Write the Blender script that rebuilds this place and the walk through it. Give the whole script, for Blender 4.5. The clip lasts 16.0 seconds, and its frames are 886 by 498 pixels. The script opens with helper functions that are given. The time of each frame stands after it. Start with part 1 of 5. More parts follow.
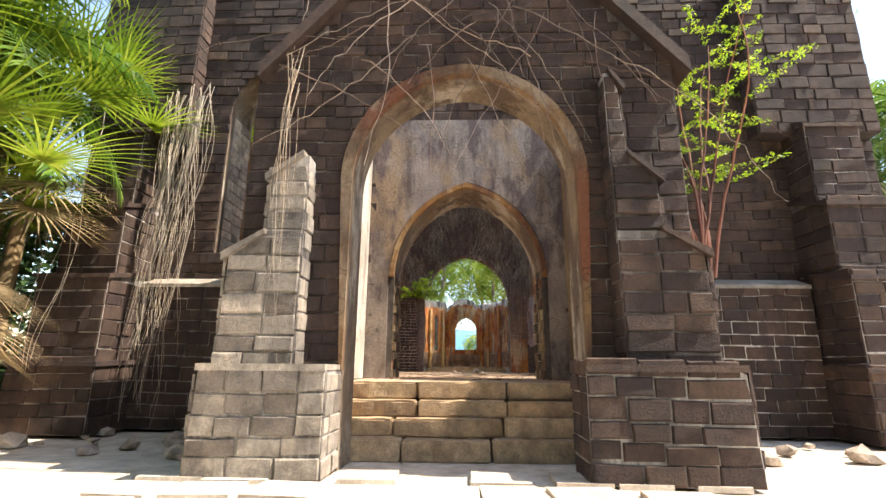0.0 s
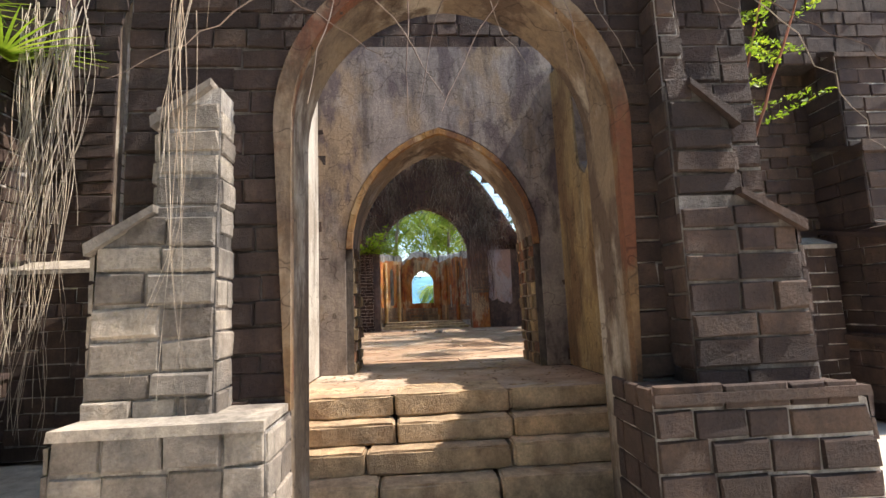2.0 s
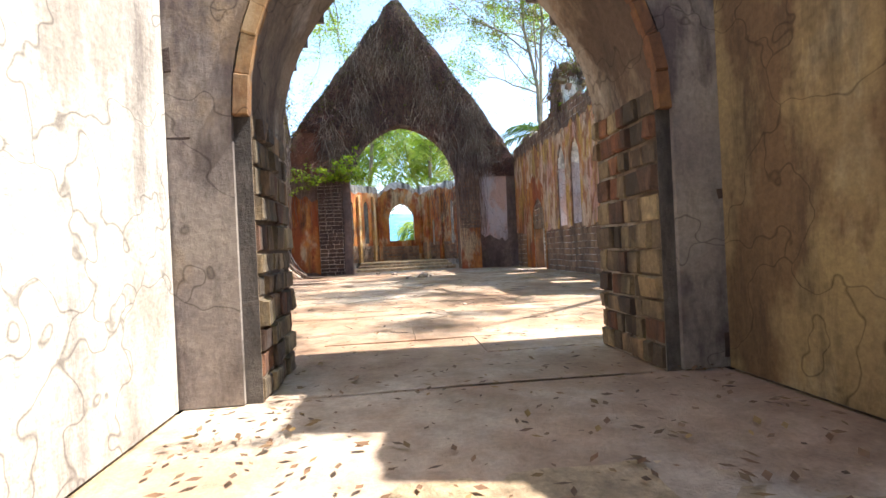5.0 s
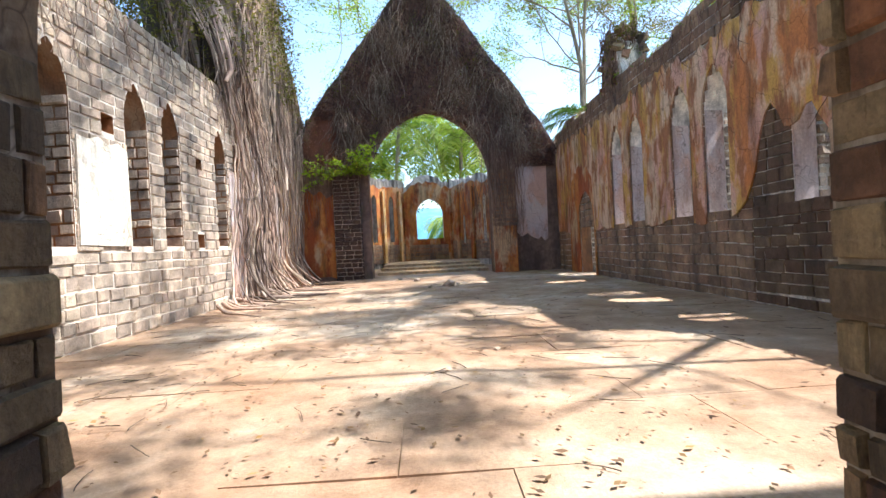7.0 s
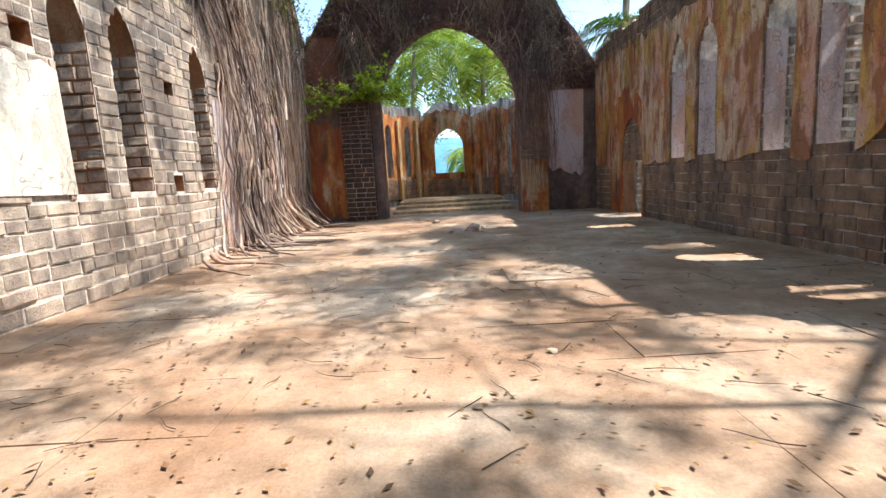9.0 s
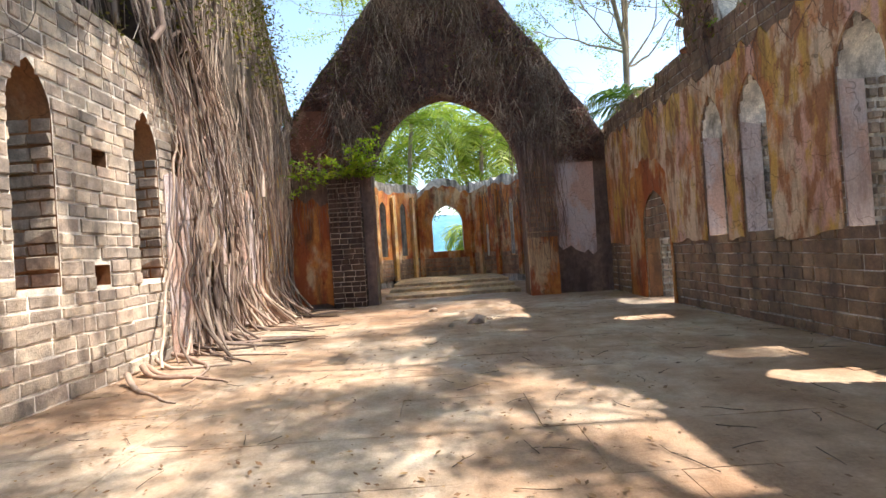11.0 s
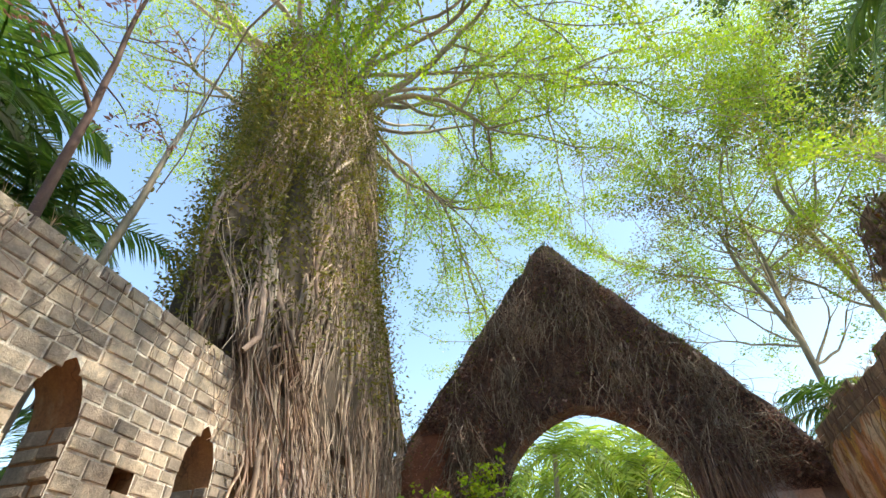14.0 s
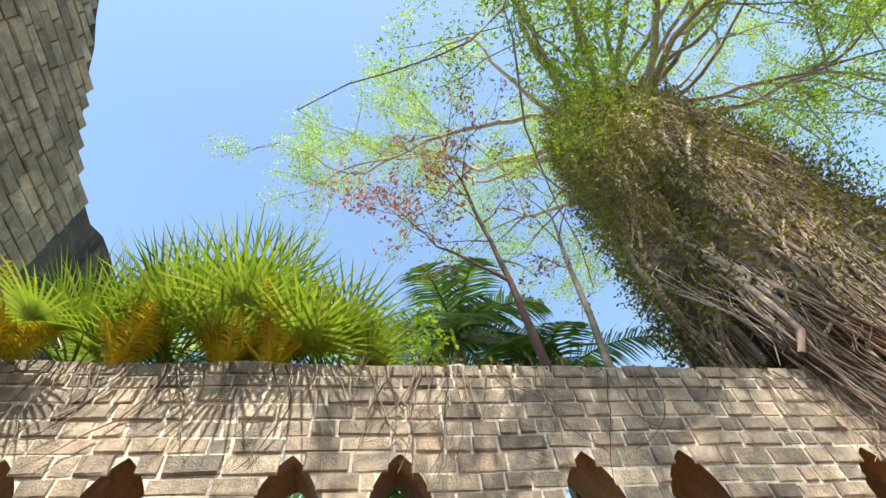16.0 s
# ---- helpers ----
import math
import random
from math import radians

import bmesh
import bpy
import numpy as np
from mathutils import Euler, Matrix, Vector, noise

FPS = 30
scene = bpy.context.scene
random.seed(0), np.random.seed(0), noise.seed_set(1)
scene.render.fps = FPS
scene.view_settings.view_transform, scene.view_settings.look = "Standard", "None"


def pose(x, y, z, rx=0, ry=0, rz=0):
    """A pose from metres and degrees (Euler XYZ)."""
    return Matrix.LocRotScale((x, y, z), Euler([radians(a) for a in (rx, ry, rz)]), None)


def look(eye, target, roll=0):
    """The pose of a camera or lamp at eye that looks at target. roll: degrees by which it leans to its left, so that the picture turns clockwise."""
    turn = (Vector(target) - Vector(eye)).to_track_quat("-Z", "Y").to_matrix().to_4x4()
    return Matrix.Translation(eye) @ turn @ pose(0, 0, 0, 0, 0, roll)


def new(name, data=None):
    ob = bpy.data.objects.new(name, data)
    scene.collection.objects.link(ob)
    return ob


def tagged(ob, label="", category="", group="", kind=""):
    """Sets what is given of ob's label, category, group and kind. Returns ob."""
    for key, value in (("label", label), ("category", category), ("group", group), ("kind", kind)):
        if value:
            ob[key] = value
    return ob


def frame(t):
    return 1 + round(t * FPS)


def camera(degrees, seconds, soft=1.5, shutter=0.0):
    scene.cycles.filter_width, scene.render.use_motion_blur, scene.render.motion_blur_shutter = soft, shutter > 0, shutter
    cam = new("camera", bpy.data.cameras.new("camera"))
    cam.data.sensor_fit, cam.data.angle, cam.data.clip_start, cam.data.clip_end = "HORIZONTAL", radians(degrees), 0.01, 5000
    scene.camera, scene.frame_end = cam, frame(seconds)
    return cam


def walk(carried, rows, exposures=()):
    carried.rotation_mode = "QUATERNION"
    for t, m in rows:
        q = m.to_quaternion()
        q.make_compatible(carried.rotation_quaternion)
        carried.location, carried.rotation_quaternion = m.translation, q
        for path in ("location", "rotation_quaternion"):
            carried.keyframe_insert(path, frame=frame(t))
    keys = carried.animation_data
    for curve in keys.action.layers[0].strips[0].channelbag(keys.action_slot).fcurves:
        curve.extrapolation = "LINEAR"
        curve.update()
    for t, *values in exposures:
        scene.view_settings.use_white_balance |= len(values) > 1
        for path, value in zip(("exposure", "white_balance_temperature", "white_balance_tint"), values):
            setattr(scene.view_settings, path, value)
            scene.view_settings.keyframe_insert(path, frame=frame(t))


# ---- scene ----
cam = camera(85.3, 16.0)
PATH = [
    (0, (0.472, 3.333, 0.983), (0.4, 5.273, 1.466), 0.5),
    (0.5, (0.411, 3.718, 1.23), (0.333, 5.676, 1.634), -0.6),
    (1, (0.358, 4.059, 1.419), (0.377, 6.034, 1.738), -2.2),
    (1.5, (0.285, 4.404, 1.551), (0.365, 6.382, 1.836), -2.6),
    (2, (0.122, 4.856, 1.608), (0.256, 6.834, 1.87), -2.3),
    (2.5, (0.054, 5.303, 1.643), (0.229, 7.285, 1.841), -2.1),
    (3, (0.019, 5.922, 1.608), (0.178, 7.91, 1.757), -2.5),
    (3.5, (-0.021, 6.543, 1.565), (0.177, 8.531, 1.657), -2.7),
    (4, (-0.04, 7.173, 1.533), (0.206, 9.158, 1.551), -2.6),
    (6.5, (0.466, 10.654, 1.995), (0.595, 12.65, 1.99), -2.8),
    (7, (0.499, 11.019, 1.942), (0.575, 13.017, 1.923), -2.9),
    (7.5, (0.46, 11.385, 1.989), (0.433, 13.381, 1.872), -3.8),
    (8, (0.463, 11.763, 2.042), (0.427, 13.745, 1.776), -3.8),
    (8.2, (0.494, 11.939, 2.062), (0.461, 13.916, 1.757), -3.6),
    (10.3, (0.442, 13.865, 2.21), (0.487, 15.857, 2.037), -3.8),
    (10.5, (0.461, 14.047, 2.23), (0.526, 16.043, 2.116), -3.8),
    (11, (0.5, 14.495, 2.256), (0.507, 16.495, 2.269), -3.8),
    (11.5, (0.459, 14.915, 2.301), (0.503, 16.907, 2.481), -3.6),
    (12, (0.471, 15.302, 2.342), (0.535, 17.27, 2.691), -3.6),
    (12.5, (0.503, 15.713, 2.381), (0.451, 17.637, 2.923), -3.8),
    (13, (0.49, 16.047, 2.448), (0.38, 17.873, 3.256), -4.1),
    (13.5, (0.605, 16.298, 2.428), (0.366, 17.957, 3.519), -4.0),
    (14, (0.836, 16.598, 2.335), (0.428, 18.076, 3.619), -1.8),
    (14.5, (0.709, 16.903, 2.364), (0.195, 18.25, 3.751), -0.9),
    (15, (0.551, 17.057, 2.401), (-0.239, 18.153, 3.876), -2.0),
    (15.5, (0.372, 17.056, 2.432), (-0.698, 17.703, 3.992), -1.4),
    (16, (0.199, 16.757, 2.295), (-0.979, 17.031, 3.888), -8.0),
]
walk(cam, [(t, look(eye, target, roll)) for t, eye, target, roll in PATH],
     exposures=[(0, 1.3, 7300, 13), (1.0, 1.05, 7100, 13), (2.5, 0.92, 6800, 13), (4, 1.6, 6500, 11), (7, 1.36, 6200, 10), (8, 1.2, 6200, 10), (10.5, 1.03, 6800, 12), (11.5, 1.36, 6900, 11), (12.2, 1.22, 7100, 10), (13, 1.12, 7300, 7), (14, 1.15, 7300, 4), (15.5, 1.0, 7200, 3), (16, 1.0, 7000, 3)])

# ---- light ----
SUN = Vector((0.65, -0.055, 1.0)).normalized()
world = bpy.data.worlds.new("world")
scene.world = world
world.use_nodes = True
wt = world.node_tree
sky = wt.nodes.new("ShaderNodeTexSky")
sky.sky_type = "NISHITA"
sky.sun_disc = False
sky.sun_elevation = math.asin(SUN.z)
sky.sun_rotation = math.atan2(SUN.x, SUN.y)
sky.air_density, sky.dust_density, sky.ozone_density = 1.15, 0.7, 2.6
wt.nodes["Background"].inputs["Strength"].default_value = 0.2
wt.links.new(sky.outputs[0], wt.nodes["Background"].inputs["Color"])
sun_data = bpy.data.lights.new("sun", "SUN")
sun_data.energy, sun_data.angle, sun_data.color = 5.0, radians(0.6), (1.0, 0.95, 0.86)
sun = new("sun", sun_data)
sun.matrix_world = look(SUN * 60, (0, 0, 0))


# ---- materials ----
def material(name):
    m = bpy.data.materials.new(name)
    m.use_nodes = True
    return m, m.node_tree.nodes, m.node_tree.links, m.node_tree.nodes["Principled BSDF"]


def world_coords(nodes, links, scale):
    geo = nodes.new("ShaderNodeNewGeometry")
    mp = nodes.new("ShaderNodeMapping")
    mp.inputs["Scale"].default_value = scale
    links.new(geo.outputs["Position"], mp.inputs["Vector"])
    return mp.outputs[0]


def noise_of(nodes, links, vec, scale, detail=5.0, rough=0.6):
    n = nodes.new("ShaderNodeTexNoise")
    n.inputs["Scale"].default_value, n.inputs["Detail"].default_value, n.inputs["Roughness"].default_value = scale, detail, rough
    links.new(vec, n.inputs["Vector"])
    return n.outputs["Fac"]


def ramp_of(nodes, links, fac, stops):
    r = nodes.new("ShaderNodeValToRGB")
    while len(r.color_ramp.elements) < len(stops):
        r.color_ramp.elements.new(0.5)
    for e, (p, c) in zip(r.color_ramp.elements, stops):
        e.position, e.color = p, (*c, 1)
    links.new(fac, r.inputs[0])
    return r.outputs[0]


def mix_of(nodes, links, fac, a, b, how="MIX"):
    m = nodes.new("ShaderNodeMix")
    m.data_type, m.blend_type = "RGBA", how
    for socket, v in ((m.inputs[0], fac), (m.inputs[6], a), (m.inputs[7], b)):
        if isinstance(v, (int, float)):
            socket.default_value = v
        elif isinstance(v, tuple):
            socket.default_value = (*v, 1)
        else:
            links.new(v, socket)
    return m.outputs[2]


def math_of(nodes, links, op, a, b):
    m = nodes.new("ShaderNodeMath")
    m.operation = op
    for socket, v in ((m.inputs[0], a), (m.inputs[1], b)):
        if isinstance(v, (int, float)):
            socket.default_value = v
        else:
            links.new(v, socket)
    return m.outputs[0]


def piece_random(nodes, links):
    geo, info = nodes.new("ShaderNodeNewGeometry"), nodes.new("ShaderNodeObjectInfo")
    s = math_of(nodes, links, "ADD", geo.outputs["Random Per Island"], info.outputs["Random"])
    return math_of(nodes, links, "FRACT", s, 0.0)


def bump_to(nodes, links, bsdf, fac, strength, distance):
    b = nodes.new("ShaderNodeBump")
    b.inputs["Strength"].default_value, b.inputs["Distance"].default_value = strength, distance
    links.new(fac, b.inputs["Height"])
    links.new(b.outputs[0], bsdf.inputs["Normal"])


def stone_material(name, tones, stain, stain_at=(0.45, 0.65), rough=0.9):
    """Rough stone: a tone for each piece, grain, blotches and run-down stains."""
    m, n, l, b = material(name)
    tone = ramp_of(n, l, piece_random(n, l), [(i / max(1, len(tones) - 1), c) for i, c in enumerate(tones)])
    vec = world_coords(n, l, (1, 1, 1))
    grain = noise_of(n, l, vec, 38, 6, 0.7)
    blot = noise_of(n, l, vec, 5.5, 6, 0.65)
    col = mix_of(n, l, 0.45, tone, ramp_of(n, l, grain, [(0.3, (0.4, 0.4, 0.4)), (0.7, (1.3, 1.3, 1.3))]), "MULTIPLY")
    col = mix_of(n, l, 0.75, col, ramp_of(n, l, blot, [(0.3, (0.4, 0.38, 0.37)), (0.7, (1.4, 1.33, 1.22))]), "MULTIPLY")
    wide = noise_of(n, l, vec, 0.75, 8, 0.68)
    col = mix_of(n, l, 0.7, col, ramp_of(n, l, wide, [(0.3, (0.42, 0.42, 0.44)), (0.5, (1.0, 0.97, 0.94)), (0.68, (1.25, 1.12, 1.02))]), "MULTIPLY")
    run = noise_of(n, l, world_coords(n, l, (2.2, 2.2, 0.45)), 1.0, 7, 0.7)
    col = mix_of(n, l, ramp_of(n, l, run, [(stain_at[0], (0, 0, 0)), (stain_at[1], (0.85, 0.85, 0.85))]), col, stain)
    l.new(col, b.inputs["Base Color"])
    b.inputs["Roughness"].default_value = rough
    bump_to(n, l, b, math_of(n, l, "ADD", grain, blot), 0.75, 0.03)
    return m


def plaster_material(name, ground, patches, streak, bright=1.0):
    """Old lime plaster: washed-out ground, coloured blotches, dark runs and fine cracks."""
    m, n, l, b = material(name)
    vec = world_coords(n, l, (1, 1, 1))
    tall = world_coords(n, l, (1.9, 1.9, 0.42))
    fine = noise_of(n, l, vec, 24, 6, 0.7)
    col = mix_of(n, l, ramp_of(n, l, noise_of(n, l, vec, 1.7, 6, 0.65), [(0.35, (0, 0, 0)), (0.65, (1, 1, 1))]), ground, patches[0])
    for i, c in enumerate(patches[1:]):
        f = noise_of(n, l, world_coords(n, l, (1.0 + 0.3 * i, 1.0 + 0.25 * i, 0.55)), 1.0 + 0.37 * i, 7, 0.62)
        col = mix_of(n, l, ramp_of(n, l, f, [(0.5, (0, 0, 0)), (0.58, (0.92, 0.92, 0.92))]), col, c)
    run = noise_of(n, l, tall, 1.35, 8, 0.72)
    col = mix_of(n, l, ramp_of(n, l, run, [(0.5, (0, 0, 0)), (0.7, (0.9, 0.9, 0.9))]), col, streak)
    col = mix_of(n, l, 0.6, col, ramp_of(n, l, fine, [(0.3, (0.55, 0.55, 0.55)), (0.7, (1.25, 1.25, 1.25))]), "MULTIPLY")
    vor = n.new("ShaderNodeTexVoronoi")
    vor.feature = "DISTANCE_TO_EDGE"
    vor.inputs["Scale"].default_value = 1.1
    warp = n.new("ShaderNodeVectorMath")
    warp.operation = "ADD"
    nz = n.new("ShaderNodeTexNoise")
    nz.inputs["Scale"].default_value = 2.5
    l.new(vec, nz.inputs["Vector"])
    l.new(vec, warp.inputs[0])
    l.new(nz.outputs["Color"], warp.inputs[1])
    l.new(warp.outputs[0], vor.inputs["Vector"])
    crack = ramp_of(n, l, vor.outputs["Distance"], [(0.0, (0.25, 0.22, 0.2)), (0.012, (1, 1, 1))])
    col = mix_of(n, l, 0.7, col, crack, "MULTIPLY")
    l.new(col, b.inputs["Base Color"])
    b.inputs["Roughness"].default_value = 0.92
    bump_to(n, l, b, math_of(n, l, "ADD", fine, run), 0.5, 0.025)
    return m


def tint_material(name, tones, rough=0.7, scale=8.0, sheen=0.0, thin=0.0):
    """Leaves, bark, wood: a tone for each island, with grain."""
    m, n, l, b = material(name)
    tone = ramp_of(n, l, piece_random(n, l), [(i / max(1, len(tones) - 1), c) for i, c in enumerate(tones)])
    vec = world_coords(n, l, (1, 1, 0.3))
    g = noise_of(n, l, vec, scale, 5, 0.65)
    col = mix_of(n, l, 0.7, tone, ramp_of(n, l, g, [(0.3, (0.5, 0.5, 0.5)), (0.7, (1.3, 1.3, 1.3))]), "MULTIPLY")
    wide = noise_of(n, l, world_coords(n, l, (1, 1, 1)), 0.7, 6, 0.65)
    col = mix_of(n, l, 0.8, col, ramp_of(n, l, wide, [(0.32, (0.5, 0.48, 0.5)), (0.5, (1, 1, 1)), (0.68, (1.35, 1.22, 1.1))]), "MULTIPLY")
    l.new(col, b.inputs["Base Color"])
    b.inputs["Roughness"].default_value = rough
    if thin:
        t = n.new("ShaderNodeBsdfTranslucent")
        mx = n.new("ShaderNodeMixShader")
        mx.inputs[0].default_value = thin
        l.new(col, t.inputs["Color"])
        l.new(b.outputs[0], mx.inputs[1])
        l.new(t.outputs[0], mx.inputs[2])
        l.new(mx.outputs[0], n["Material Output"].inputs["Surface"])
    else:
        bump_to(n, l, b, g, 0.6, 0.02)
    return m


# dark stained basalt, its tones lowered further to carry the front's shade
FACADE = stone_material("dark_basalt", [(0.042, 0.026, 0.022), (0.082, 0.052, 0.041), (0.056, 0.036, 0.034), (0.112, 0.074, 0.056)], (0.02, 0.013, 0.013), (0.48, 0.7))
# grey stone with the sun on the left buttress put into its tones
PIER = stone_material("sun_paled_grey_ashlar", [(0.36, 0.33, 0.30), (0.47, 0.435, 0.39), (0.28, 0.26, 0.24), (0.18, 0.16, 0.145)], (0.08, 0.066, 0.06), (0.52, 0.75))
# weathered stone, tones lifted to make up for sun on the north wall
NAVE = stone_material("weathered_grey_stone", [(0.54, 0.46, 0.39), (0.67, 0.58, 0.49), (0.42, 0.36, 0.315), (0.60, 0.49, 0.42), (0.28, 0.25, 0.23)], (0.15, 0.13, 0.118), (0.47, 0.7))
JAMB = stone_material("rubble_and_brick", [(0.32, 0.24, 0.14), (0.56, 0.45, 0.27), (0.34, 0.14, 0.07), (0.10, 0.075, 0.06), (0.36, 0.28, 0.17), (0.16, 0.12, 0.08)], (0.04, 0.03, 0.026), (0.44, 0.6))
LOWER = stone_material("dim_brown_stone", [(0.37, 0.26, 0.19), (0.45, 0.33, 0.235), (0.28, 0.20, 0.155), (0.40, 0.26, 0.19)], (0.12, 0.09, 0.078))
# darker brown stone for the west end of the south wall
LOWER_DARK = stone_material("darker_brown_stone", [(0.17, 0.12, 0.09), (0.23, 0.17, 0.12), (0.12, 0.085, 0.07), (0.19, 0.12, 0.09)], (0.05, 0.038, 0.032), (0.45, 0.66))
MORTAR = stone_material("lime_mortar", [(0.74, 0.66, 0.57)], (0.26, 0.22, 0.19), (0.56, 0.78))
MORTAR_DARK = stone_material("dark_mortar", [(0.05, 0.036, 0.03)], (0.022, 0.016, 0.015), (0.42, 0.6))
STEP = stone_material("worn_step_stone", [(0.60, 0.45, 0.29), (0.48, 0.36, 0.24), (0.64, 0.50, 0.34)], (0.17, 0.095, 0.05), (0.5, 0.75))
# mouldy plaster, with the porch's overhead shade also put into its tones
PLASTER_PORCH = plaster_material("shade_toned_mouldy_plaster", (0.35, 0.295, 0.25), [(0.21, 0.175, 0.165), (0.30, 0.215, 0.14), (0.12, 0.09, 0.09)], (0.06, 0.045, 0.042))
PLASTER_YELLOW = plaster_material("yellow_stained_plaster", (0.22, 0.13, 0.06), [(0.13, 0.07, 0.04), (0.30, 0.22, 0.15), (0.17, 0.06, 0.03)], (0.045, 0.028, 0.022))
PLASTER_NAVE = plaster_material("pink_and_cream_plaster", (0.70, 0.50, 0.34), [(0.73, 0.58, 0.43), (0.58, 0.21, 0.06), (0.66, 0.40, 0.33), (0.62, 0.38, 0.10), (0.36, 0.155, 0.075)], (0.14, 0.075, 0.045))
PLASTER_ORANGE = plaster_material("orange_stained_plaster", (0.60, 0.27, 0.07), [(0.48, 0.14, 0.04), (0.62, 0.45, 0.28), (0.36, 0.085, 0.03)], (0.08, 0.045, 0.03))
PLASTER_WHITE = plaster_material("white_lime_plaster", (0.80, 0.77, 0.70), [(0.70, 0.66, 0.59), (0.60, 0.54, 0.45)], (0.36, 0.31, 0.27))
GABLE = stone_material("dark_vine_grown_wall", [(0.20, 0.125, 0.105)], (0.075, 0.052, 0.05), (0.42, 0.66))
EARTH = stone_material("earthy_broken_edge", [(0.16, 0.11, 0.075)], (0.06, 0.045, 0.03))
PLASTER_OLIVE = plaster_material("olive_ochre_plaster", (0.34, 0.24, 0.11), [(0.24, 0.165, 0.085), (0.42, 0.34, 0.21), (0.17, 0.10, 0.05)], (0.05, 0.033, 0.024))
PLASTER_OCHRE = plaster_material("ochre_arch_plaster", (0.38, 0.20, 0.06), [(0.24, 0.11, 0.04), (0.42, 0.30, 0.17), (0.16, 0.07, 0.035)], (0.06, 0.035, 0.025))
REVEAL = plaster_material("rust_brown_plaster", (0.36, 0.17, 0.07), [(0.26, 0.12, 0.06), (0.40, 0.26, 0.16)], (0.07, 0.045, 0.03))
PLASTER_GREY = plaster_material("pale_grey_lime_plaster", (0.60, 0.56, 0.50), [(0.50, 0.46, 0.41), (0.38, 0.33, 0.28)], (0.16, 0.13, 0.115))
PLASTER_RED = plaster_material("dark_red_plaster", (0.26, 0.10, 0.06), [(0.17, 0.07, 0.05), (0.34, 0.20, 0.14)], (0.06, 0.035, 0.03))
PLASTER_AMBER = plaster_material("amber_and_cream_plaster", (0.70, 0.42, 0.13), [(0.66, 0.50, 0.34), (0.56, 0.24, 0.08)], (0.16, 0.08, 0.05))
PLASTER_BROWN = plaster_material("brown_grey_arch_plaster", (0.26, 0.19, 0.125), [(0.16, 0.115, 0.08), (0.40, 0.35, 0.29), (0.10, 0.065, 0.045)], (0.05, 0.035, 0.028))
PLASTER_PINK = plaster_material("lilac_pink_plaster", (0.64, 0.51, 0.48), [(0.58, 0.52, 0.54), (0.60, 0.38, 0.30)], (0.30, 0.20, 0.17))


# ---- mesh tools ----
def mesh_object(name, verts, faces, mat, parent=None, label="", smooth=False):
    me = bpy.data.meshes.new(name)
    me.from_pydata([tuple(v) for v in verts], [], faces)
    me.update()
    me.materials.append(mat)
    if smooth:
        me.shade_smooth()
    ob = new(name, me)
    ob.parent = parent
    if label:
        ob["label"] = label
    return ob


def thing(name, label, category, group="", kind="", at=(0, 0, 0)):
    ob = tagged(new(name), label, category, group, kind)
    ob.location = at
    return ob


def frame_of(origin, along, out):
    """A wall's frame: u along it, v up, w out of its face."""
    u, w = Vector(along).normalized(), Vector(out).normalized()
    return Matrix(((u.x, w.x, 0, origin[0]), (u.y, w.y, 0, origin[1]), (u.z, w.z, 1, origin[2]), (0, 0, 0, 1)))


def arch_half(o, v):
    """Half width of an opening at height v."""
    a, sill, spring, rise = o["a"], o["sill"], o["spring"], o["rise"]
    if v < sill or v > spring + rise:
        return 0.0
    if v <= spring:
        return a
    h = v - spring
    if rise >= a:
        r = (a * a + rise * rise) / (2 * a)
        return max(0.0, (a - r) + math.sqrt(max(0.0, r * r - h * h)))
    return a * math.sqrt(max(0.0, 1 - (h / rise) ** 2))


def opening(u, a, sill, spring, rise):
    return dict(u=u, a=a, sill=sill, spring=spring, rise=rise)


def arch_ring(o, grow=0.0, steps=14):
    """The outline of an opening, widened by grow."""
    q = dict(o, a=o["a"] + grow, rise=o["rise"] + grow)
    zs = [q["spring"] + q["rise"] * math.sin(i / steps * math.pi / 2) for i in range(steps + 1)]
    left = [(o["u"] - arch_half(q, z), z) for z in zs]
    right = [(o["u"] + arch_half(q, z), z) for z in zs[:-1]]
    return [(o["u"] - q["a"], o["sill"])] + left + right[::-1] + [(o["u"] + q["a"], o["sill"])]


